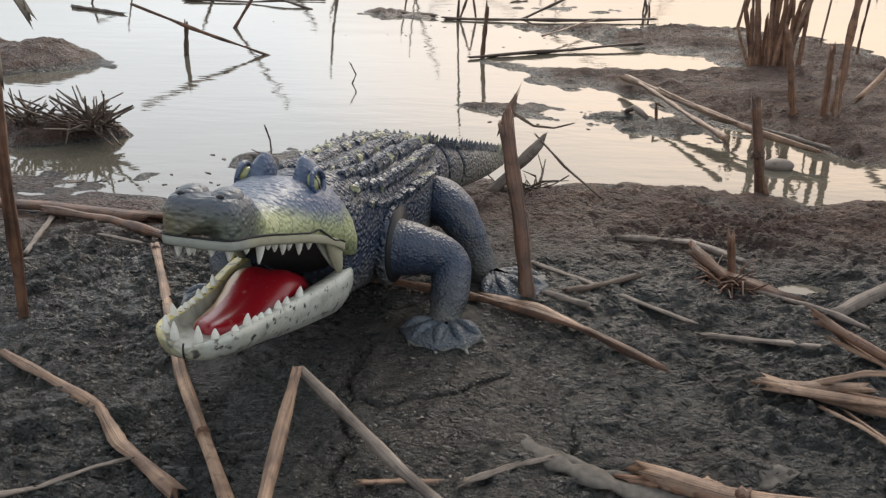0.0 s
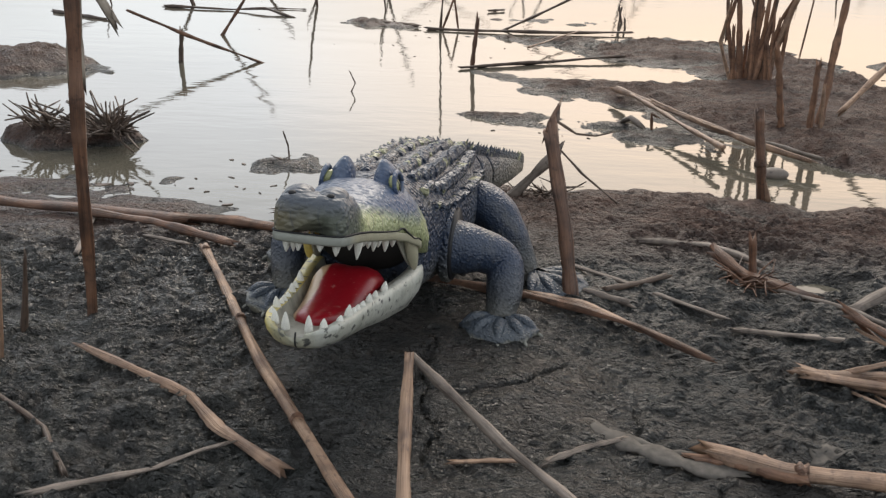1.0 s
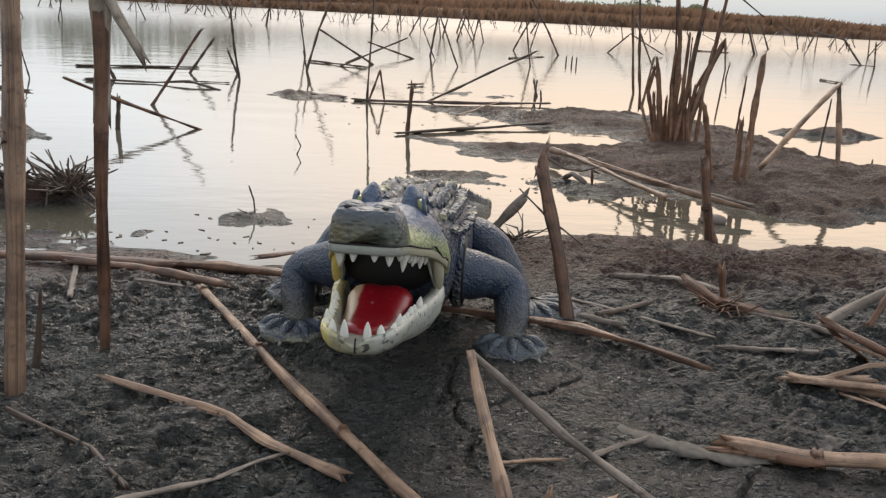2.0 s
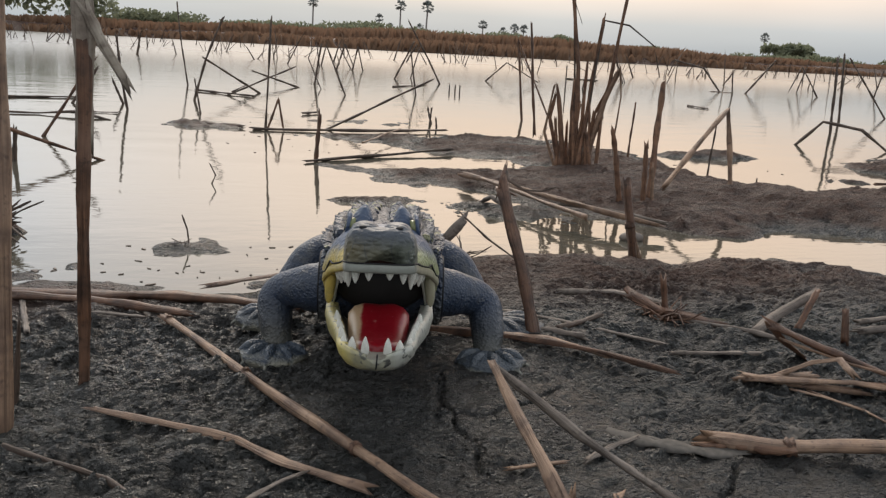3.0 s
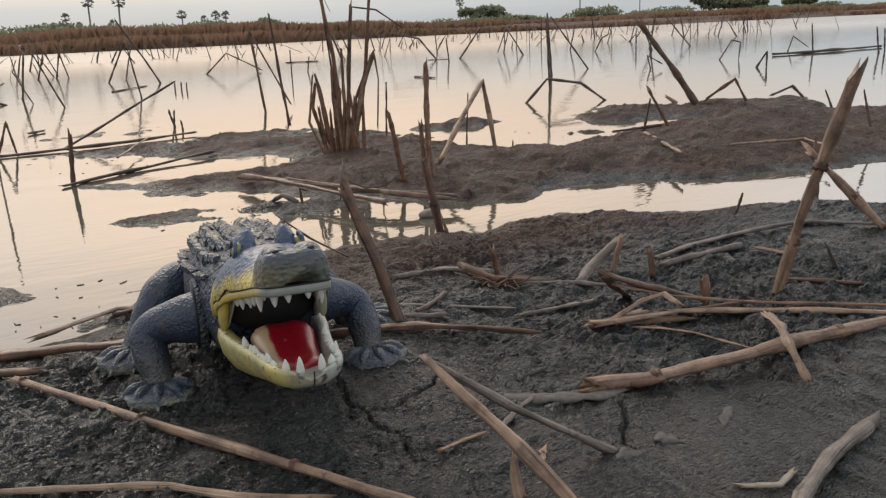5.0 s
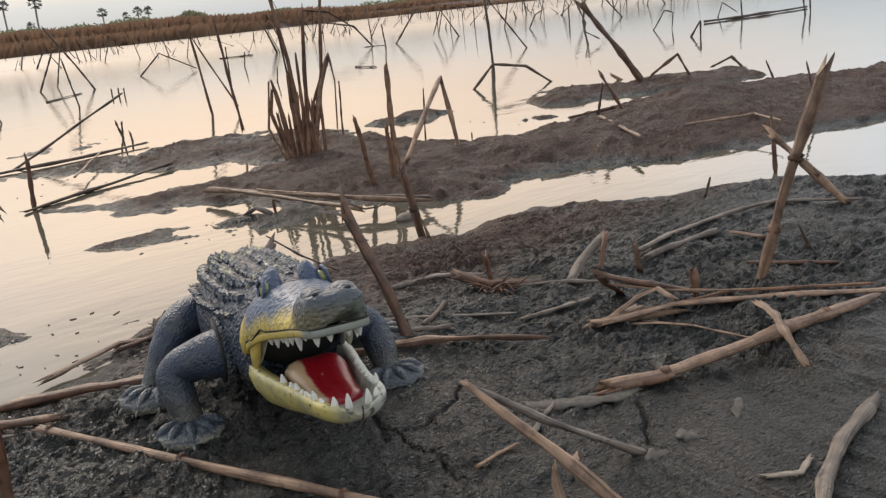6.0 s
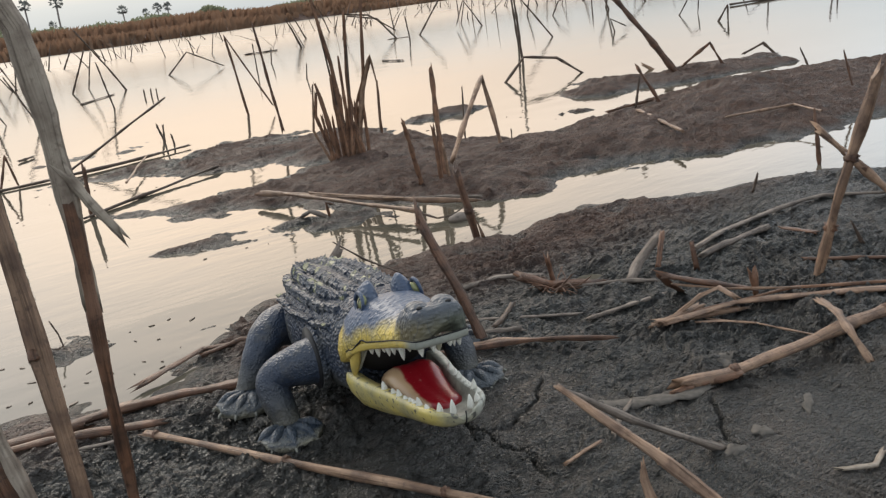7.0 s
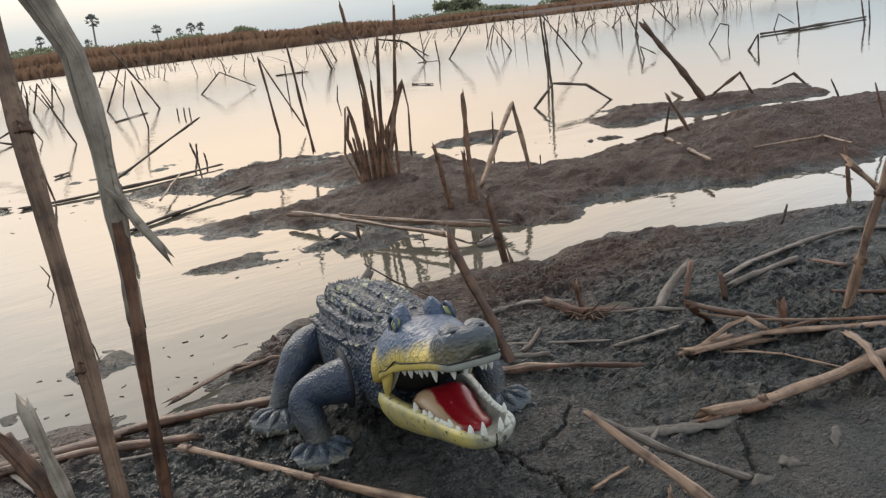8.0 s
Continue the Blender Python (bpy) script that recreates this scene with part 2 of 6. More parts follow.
def head_material():
    """Upper head: blue-grey above, yellow-green spray on the cheeks and lips, stronger on one cheek."""
    k = Nodes("head_paint", 0.38, 0.5)
    v = k.coords("Object")
    sepn = k.node("ShaderNodeSeparateXYZ")
    k.link(v, sepn.inputs[0])
    nz = k.noise(v, 42, 4, 0.6)
    z = k.math("ADD", sepn.outputs["Z"], k.math("MULTIPLY", k.math("SUBTRACT", nz, 0.5), 0.016))
    # the cheek's yellow band follows the sloping lip; the nose end stays dark grey
    lipline = k.math("SUBTRACT", k.remap(sepn.outputs["Y"], -0.187, -0.135, 0.1400, 0.1265), k.remap(sepn.outputs["Y"], -0.135, -0.085, 0.0, 0.0205))
    z = k.math("SUBTRACT", z, lipline)
    z = k.math("ADD", z, k.remap(sepn.outputs["X"], -0.010, 0.020, 0.0, -0.0015))
    f = k.remap(z, 0.0125, 0.0225)
    yel = k.mix(k.remap(sepn.outputs["X"], -0.016, 0.010), (0.60, 0.45, 0.10), (0.31, 0.335, 0.17))
    yel = k.mix(k.remap(nz, 0.5, 0.8, 0, 0.6), yel, (0.40, 0.40, 0.30))
    wv = k.node("ShaderNodeVectorMath")
    wv.operation = "MULTIPLY_ADD"
    cn = k.node("ShaderNodeTexNoise", Scale=55.0, Detail=2.0)
    k.link(v, cn.inputs["Vector"])
    k.link(cn.outputs["Color"], wv.inputs[0])
    wv.inputs[1].default_value = (0.02, 0.02, 0.02)
    k.link(v, wv.inputs[2])
    crack = k.remap(k.vor(wv.outputs[0], 58, "DISTANCE_TO_EDGE"), 0.012, 0.04, 0.55, 0.0)
    yel = k.mix(crack, yel, (0.03, 0.03, 0.03))
    blue = k.mix(k.remap(k.noise(v, 20, 3), 0.35, 0.65), (0.038, 0.064, 0.125), (0.092, 0.120, 0.170))
    c = k.mix(f, yel, blue)
    ny = k.math("ADD", sepn.outputs["Y"], k.math("MULTIPLY", k.math("SUBTRACT", nz, 0.5), 0.010))
    c = k.mix(k.remap(ny, -0.168, -0.155, 0.80, 0.0), c, k.mix(k.remap(nz, 0.4, 0.7), (0.045, 0.052, 0.062), (0.085, 0.092, 0.096)))
    # faint crease shade between the head's scales, coloured in
    groove = k.remap(k.vor(v, 230, "DISTANCE_TO_EDGE"), 0.0, 0.12)
    c = k.mix(k.remap(groove, 0, 1, 0.10, 0.0), c, (0.03, 0.03, 0.035))
    dust = k.noise(v, 420, 3, 0.7)
    c = k.mix(k.remap(dust, 0.58, 0.75, 0, 0.18), c, (0.34, 0.33, 0.29))
    n = k.bump(k.remap(k.vor(k.coords("Object", (0.55, 1.0, 1.0)), 330), 0.0, 0.6, 1.0, 0.0), 0.0008, 0.8)
    n = k.bump(k.noise(v, 110, 4, 0.6), 0.0012, 0.7, n)
    return k.done(c, k.remap(dust, 0.3, 0.7, 0.32, 0.52), n)


def lip_material():
    """Pale grey-white lip, yellow towards the mouth corner of one flank."""
    k = Nodes("lip_paint", 0.34, 0.5)
    v = k.coords("Object")
    sepn = k.node("ShaderNodeSeparateXYZ")
    k.link(v, sepn.inputs[0])
    n1 = k.noise(v, 70, 4, 0.6)
    yellow = k.math("MULTIPLY", k.remap(sepn.outputs["X"], -0.010, 0.010, 1.0, 0.22), k.remap(sepn.outputs["Y"], -0.180, -0.168))
    c = k.mix(yellow, (0.31, 0.32, 0.28), (0.57, 0.43, 0.11))
    c = k.mix(k.remap(n1, 0.5, 0.75, 0, 0.6), c, (0.17, 0.175, 0.15))
    return k.done(c, None, k.bump(n1, 0.0012, 0.7))


def tongue_material():
    """Glossy red paint that leaves one flank in the bare flesh-coloured plastic."""
    k = Nodes("tongue_paint", 0.30, 0.5)
    v = k.coords("Object")
    sepn = k.node("ShaderNodeSeparateXYZ")
    k.link(v, sepn.inputs[0])
    n1 = k.noise(v, 60, 3)
    x = k.math("ADD", sepn.outputs["X"], k.math("MULTIPLY", k.math("SUBTRACT", n1, 0.5), 0.006))
    c = k.mix(k.remap(x, -0.0125, -0.0105), (0.46, 0.31, 0.18), (0.23, 0.006, 0.012))
    c = k.mix(k.remap(k.noise(v, 300, 3), 0.62, 0.72, 0, 0.3), c, (0.5, 0.3, 0.25))
    return k.done(c, None, k.bump(n1, 0.001, 0.5))


def plain(name, c, rough=0.5, var=0.25, scale=60, thin=0.0):
    k = Nodes(name, rough, 0.4)
    if thin:
        k.leafy(c, thin)
    v = k.coords("Object")
    f = k.noise(v, scale, 4, 0.6)
    return k.done(k.mix(k.remap(f, 0.3, 0.7), tuple(x * (1 - var) for x in c), tuple(x * (1 + var) for x in c)), None, k.bump(f, 0.0006, 0.5))


MUD, WATER = mud_material(), water_material()
TAN = reed_material("dry_tan_reed", (0.46, 0.305, 0.200), (0.25, 0.148, 0.092), (0.090, 0.054, 0.040), 0.5)
BROWN = reed_material("red_brown_reed", (0.25, 0.128, 0.072), (0.125, 0.062, 0.040), (0.045, 0.028, 0.022), 0.42)
DARK = reed_material("wet_dark_reed", (0.150, 0.100, 0.070), (0.085, 0.057, 0.042), (0.042, 0.031, 0.025), 0.5)
GREY = reed_material("weathered_grey_reed", (0.31, 0.255, 0.210), (0.16, 0.130, 0.108), (0.070, 0.056, 0.048), 0.6)
RUST = reed_material("rusty_reed_leaf", (0.36, 0.195, 0.110), (0.19, 0.095, 0.056), (0.075, 0.040, 0.028), 0.55)
PALE = reed_material("pale_leaf_sheath", (0.55, 0.48, 0.39), (0.36, 0.30, 0.24), (0.18, 0.14, 0.11), 0.6)
CLAY = plain("dried_clay", (0.085, 0.076, 0.066), 0.8, 0.4, 160)
REED = {"rust": RUST, "clay": CLAY, "pale": PALE, "tan": TAN, "brown": BROWN, "dark": DARK, "grey": GREY}
FARGRASS = reed_material("dry_red_grass", (0.28, 0.165, 0.106), (0.22, 0.130, 0.084), (0.17, 0.125, 0.080), 0.9, 0.35)
# both leaf colours are paled to carry the haze of distance
LEAF = plain("hazed_green_leaves", (0.22, 0.235, 0.15), 0.8, 0.3, 3, 0.5)
PALMLEAF = plain("hazed_palm_leaves", (0.22, 0.235, 0.225), 0.8, 0.3, 3, 0.55)
BARK = plain("palm_bark", (0.22, 0.20, 0.185), 0.8, 0.3, 8)
SKIN = skin_material("scaled_skin", (0.014, 0.026, 0.058), (0.040, 0.056, 0.086), (0.16, 0.155, 0.13), 0.050, 0.085, 285, crease_shade=0.55, relief=0.0042)
SCUTE = skin_material("scute_paint", (0.014, 0.025, 0.050), (0.040, 0.052, 0.076), (0.12, 0.12, 0.11), 0.05, 0.08, 420, yellow=0.6, crease_shade=0.2)
LIMB = skin_material("limb_paint", (0.015, 0.028, 0.060), (0.036, 0.050, 0.080), (0.075, 0.075, 0.066), 0.035, 0.070, 430, crease_shade=0.08, relief=0.0007)
FOOT = skin_material("foot_paint", (0.026, 0.040, 0.062), (0.060, 0.072, 0.086), (0.26, 0.25, 0.20), 0.0235, 0.0285, 480, crease_shade=0.05, relief=0.001)
HEAD, JAW, TONGUE = head_material(), jaw_material(), tongue_material()
LIP = lip_material()
CLAW = speckled("claw_paint", (0.20, 0.20, 0.17), (0.09, 0.09, 0.08), 90, 0.5, 0.75, 0.4)
LINING = speckled("jaw_lining", (0.34, 0.33, 0.27), (0.15, 0.15, 0.13), 90, 0.45, 0.75, 0.4)
TOOTH = speckled("tooth_paint", (0.76, 0.75, 0.68), (0.45, 0.43, 0.33), 130, 0.55, 0.75, 0.32, 0.0003)
EYE = plain("eye_yellow", (0.26, 0.27, 0.13), 0.2, 0.15, 200)
PUPIL = plain("pupil_black", (0.02, 0.02, 0.02), 0.2, 0.1)
# near-black base carries the shade inside the open mouth
MOUTH = plain("mouth_shade_black", (0.014, 0.012, 0.011), 0.6, 0.3, 80)
BLACK = plain("black_groove", (0.012, 0.012, 0.014), 0.6, 0.2)


# ---- mesh helpers ----
def part(name, bm, material, parent=None, label="", smooth=True):
    """Links a bmesh as one mesh object, under a thing or a part where one is given."""
    me = bpy.data.meshes.new(name)
    bm.normal_update()
    bm.to_mesh(me)
    bm.free()
    me.materials.append(material)
    if smooth:
        me.shade_smooth()
    ob = new(name, me)
    if parent:
        ob.parent = parent
    if label:
        ob["label"] = label
    return ob


def thing(name, label, category, group="", at=(0, 0, 0)):
    ob = new(name)
    ob.location = at
    return tagged(ob, label, category, group)


def loft(rings, cap0=True, cap1=True, closed=True):
    """A skin over rings of equally many points."""
    bm = bmesh.new()
    rows = [[bm.verts.new(p) for p in r] for r in rings]
    n = len(rows[0])
    for a, b in zip(rows, rows[1:]):
        for i in range(n if closed else n - 1):
            j = (i + 1) % n
            bm.faces.new((a[i], a[j], b[j], b[i]))
    if cap0:
        bm.faces.new(rows[0][::-1])
    if cap1:
        bm.faces.new(rows[-1])
    bmesh.ops.recalc_face_normals(bm, faces=bm.faces)
    return bm


def resample(points, step):
    """Points along a polyline about step apart, the corners kept."""
    out = [Vector(points[0])]
    for a, b in zip(points, points[1:]):
        a, b = Vector(a), Vector(b)
        k = max(1, int((b - a).length / step))
        out += [a.lerp(b, i / k) for i in range(1, k + 1)]
    return out


def stalk_mesh(points, r0, r1=None, flat=1.0, sides=9, rng=None, wob=0.13, nodes=(), jag=1.5, bow=0.25, twist=0.0):
    """A reed stalk or leaf strip: an uneven tapered tube along a polyline, split at its ends; flat < 1 squashes it, nodes are knots at fractions of its length."""
    rng = rng or random.Random(1)
    r1 = r0 if r1 is None else r1
    total = sum((Vector(b) - Vector(a)).length for a, b in zip(points, points[1:]))
    pts = resample(points, max(total / 36, r0 * 1.6))
    n = len(pts)
    amp = min(r0 * bow * 4, total * 0.006)
    ph, ph2 = rng.uniform(0, 6.28), rng.uniform(0, 6.28)
    for i in range(1, n - 1):
        s = i / (n - 1)
        pts[i] = pts[i] + Vector((math.sin(s * 7 + ph), math.cos(s * 9 + ph2), 0.5 * math.sin(s * 11 + ph))) * amp * 0.5 * math.sin(s * math.pi)
    bm = bmesh.new()
    uvl = bm.loops.layers.uv.new("UVMap")
    rows, lens, run = [], [], 0.0
    up = Vector((0, 0, 1))
    side = None
    lob = [rng.uniform(-wob, wob) for _ in range(sides)]
    if wob > 0.05:
        lob[rng.randrange(sides)] = -0.34
    for i, p in enumerate(pts):
        d = (pts[min(i + 1, n - 1)] - pts[max(i - 1, 0)]).normalized()
        if side is None:
            side = d.cross(up if abs(d.z) < 0.9 else Vector((0, 1, 0))).normalized()
        side = (side - d * side.dot(d)).normalized()
        nor = side.cross(d).normalized()
        s = i / (n - 1)
        r = (r0 + (r1 - r0) * s) * (1 + 0.16 * wob / 0.1 * 0.5 * math.sin(s * 23 + ph) + rng.uniform(-wob, wob) * 0.35)
        for k in nodes:
            r *= 1 + 0.10 * math.exp(-((s - k) * total / (r0 * 0.9)) ** 2)
        if i:
            run += (p - pts[i - 1]).length
        lens.append(run)
        row = []
        for j in range(sides):
            a = 2 * math.pi * j / sides + twist * s
            rr = r * (1 + lob[j])
            q = p + side * math.cos(a) * rr + nor * math.sin(a) * rr * flat * (1 + 0.22 * math.sin(s * 9 + ph2))
            if jag and i in (0, n - 1):
                q += d * rng.uniform(-1, 1.2) * r0 * jag * 1.4 * (1 if i else -1)
            row.append(bm.verts.new(q))
        rows.append(row)
    for i in range(n - 1):
        for j in range(sides):
            f = bm.faces.new((rows[i][j], rows[i][(j + 1) % sides], rows[i + 1][(j + 1) % sides], rows[i + 1][j]))
            for lp, (u, w) in zip(f.loops, ((j, i), (j + 1, i), (j + 1, i + 1), (j, i + 1))):
                lp[uvl].uv = (u / sides * 6.28 * r0, lens[w])
    for row, p, sgn in ((rows[0], pts[0], 1), (rows[-1], pts[-1], -1)):
        c = bm.verts.new(sum((v.co for v in row), Vector()) / sides + (pts[1] - pts[0] if sgn > 0 else pts[-2] - pts[-1]).normalized() * r0 * 0.7)
        for j in range(sides):
            a, b = row[j], row[(j + 1) % sides]
            f = bm.faces.new((a, c, b) if sgn > 0 else (a, b, c))
            for lp in f.loops:
                lp[uvl].uv = (0.01, 0.01)
    bmesh.ops.recalc_face_normals(bm, faces=bm.faces)
    return bm


def based(ob, base):
    """Moves a mesh object's origin to base, leaving it where it stands."""
    ob.data.transform(Matrix.Translation(-Vector(base)))
    ob.location = base
    return ob


def node_ring(points, s, r):
    """A knot round a stalk at the fraction s of its length."""
    pts = [Vector(p) for p in points]
    run = s * sum((q - p).length for p, q in zip(pts, pts[1:]))
    for p, q in zip(pts, pts[1:]):
        ln = (q - p).length
        if run <= ln:
            d = (q - p).normalized()
            c = p + d * run
            break
        run -= ln
    else:
        c, d = pts[-1], (pts[-1] - pts[-2]).normalized()
    return stalk_mesh([tuple(c - d * r * 0.55), tuple(c - d * r * 0.2), tuple(c + d * r * 0.2), tuple(c + d * r * 0.55)], r, r, sides=12, wob=0.05, jag=0.15, bow=0)


def stalk(points, r0, kind, label, r1=None, name="reed_stalk", group="", category="reed", seed=0, **kw):
    """One stalk as a thing of its own; its knots are parts."""
    ob = part(name, stalk_mesh(points, r0, r1, rng=random.Random(seed + int(abs(points[0][0]) * 9999)), **kw), REED[kind])
    based(ob, points[0])
    for s in kw.get("nodes", ()):
        if 0.02 < s < 0.98:
            r = (r0 + ((r1 or r0) - r0) * s) * 1.07
            ring = part("node_ring", node_ring(points, s, r), DARK if kind == "dark" else BROWN, None, "darker knot of the stalk")
            ring.data.transform(Matrix.Translation(-Vector(points[0])))
            ring.parent = ob
    return tagged(ob, label, category, group)


# ---- the ground: one sheet of mud, lake bed and far shore ----
def vnoise(x, y, seed):
    ix, iy = np.floor(x).astype(np.int64), np.floor(y).astype(np.int64)
    fx, fy = x - ix, y - iy
    fx, fy = fx * fx * (3 - 2 * fx), fy * fy * (3 - 2 * fy)

    def h(a, b):
        n = (a * 374761393 + b * 668265263 + seed * 974634777) & 0xFFFFFFFF
        n = ((n ^ (n >> 13)) * 1274126177) & 0xFFFFFFFF
        return ((n ^ (n >> 16)) & 0xFFFF) / 32767.5 - 1

    return (h(ix, iy) * (1 - fx) + h(ix + 1, iy) * fx) * (1 - fy) + (h(ix, iy + 1) * (1 - fx) + h(ix + 1, iy + 1) * fx) * fy


def fbm(x, y, size, octaves, seed, gain=0.5):
    out, a = 0, 1.0
    for o in range(octaves):
        c, s = math.cos(o * 1.3 + seed), math.sin(o * 1.3 + seed)
        out = out + a * vnoise((x * c - y * s) / size + 17.3 * o, (x * s + y * c) / size - 9.1 * o, seed + o)
        a, size = a * gain, size / 2.03
    return out


def inside(x, y, poly):
    """Signed distance to a polygon, positive inside."""
    best = np.full(x.shape, 1e9)
    ins = np.zeros(x.shape, bool)
    for (ax, ay), (bx, by) in zip(poly, poly[1:] + poly[:1]):
        ex, ey = bx - ax, by - ay
        t = np.clip(((x - ax) * ex + (y - ay) * ey) / (ex * ex + ey * ey), 0, 1)
        best = np.minimum(best, (x - ax - t * ex) ** 2 + (y - ay - t * ey) ** 2)
        if by != ay:
            ins ^= ((ay > y) != (by > y)) & (x < ex * (y - ay) / ey + ax)
    return np.where(ins, 1, -1) * np.sqrt(best)


SHORE_X = [-3, -0.62, -0.45, -0.36, -0.28, -0.2, -0.12, -0.03, 0.04, 0.1, 0.17, 0.25, 0.39, 0.47, 0.65, 0.70, 0.78, 0.88, 0.96, 1.03, 1.25, 1.8, 4]
SHORE_Y = [1.4, 1.08, 1.03, 0.99, 0.985, 0.93, 0.915, 1.045, 1.075, 1.06, 1.055, 1.08, 1.075, 1.04, 1.03, 0.945, 0.885, 0.875, 0.82, 0.70, 0.60, 0.20, -1.5]
MAIN = [(0.05, 1.97), (0.185, 1.70), (0.36, 1.60), (0.37, 1.43), (0.46, 1.33), (0.55, 1.22), (0.66, 1.17), (0.78, 1.20), (0.88, 1.14), (1.0, 1.09), (1.2, 1.01), (1.38, 0.985), (1.75, 0.88), (2.5, 0.7),
        (4.0, 0.4), (3.6, 1.2), (2.4, 1.45), (2.05, 1.62), (1.72, 1.72), (1.48, 1.66), (1.2, 1.66), (1.06, 1.60), (0.99, 1.75), (0.97, 2.0), (1.04, 2.3), (0.93, 2.62), (0.72, 2.72), (0.36, 2.62), (0.08, 2.60),
        (0.27, 2.42), (0.42, 2.19), (0.60, 2.12), (0.58, 1.96), (0.27, 1.88)]
RIGHT = [(1.56, 2.10), (1.94, 2.34), (2.1, 2.12), (2.32, 2.10), (2.58, 1.96), (2.35, 1.72), (1.95, 1.78), (1.6, 1.93)]
LEFT = [(-0.63, 1.757), (-0.75, 1.62), (-0.95, 1.58), (-1.3, 1.75), (-1.1, 2.0), (-0.78, 1.93)]
PAD = [(0.02, 1.50), (0.10, 1.505), (0.19, 1.52), (0.27, 1.485), (0.34, 1.435), (0.43, 1.40), (0.42, 1.29), (0.29, 1.325), (0.19, 1.38), (0.10, 1.425)]
SPOTS = [(-0.50, 1.22, 0.095, 0.045, 0.030), (-0.195, 1.12, 0.045, 0.055, 0.006), (1.26, 2.26, 0.17, 0.06, 0.015), (1.385, 1.82, 0.045, 0.03, 0.008), (-0.166, 2.80, 0.10, 0.08, 0.012), (-0.15, 2.75, 0.09, 0.05, 0.008), (0.36, 3.1, 0.22, 0.07, 0.008)]
CRACKS = [[(-0.001, 0.587), (-0.023, 0.523), (0.010, 0.522), (0.057, 0.539), (0.088, 0.568)], [(0.161, 0.432), (0.134, 0.409), (0.107, 0.373)], [(-0.013, 0.453), (-0.007, 0.481), (-0.014, 0.550), (-0.011, 0.575)], [(0.125, 0.517), (0.121, 0.470)]]


def polyline_distance(x, y, pts):
    best = np.full(x.shape, 1e9)
    for (ax, ay), (bx, by) in zip(pts, pts[1:]):
        ex, ey = bx - ax, by - ay
        t = np.clip(((x - ax) * ex + (y - ay) * ey) / (ex * ex + ey * ey), 0, 1)
        best = np.minimum(best, (x - ax - t * ex) ** 2 + (y - ay - t * ey) ** 2)
    return np.sqrt(best)


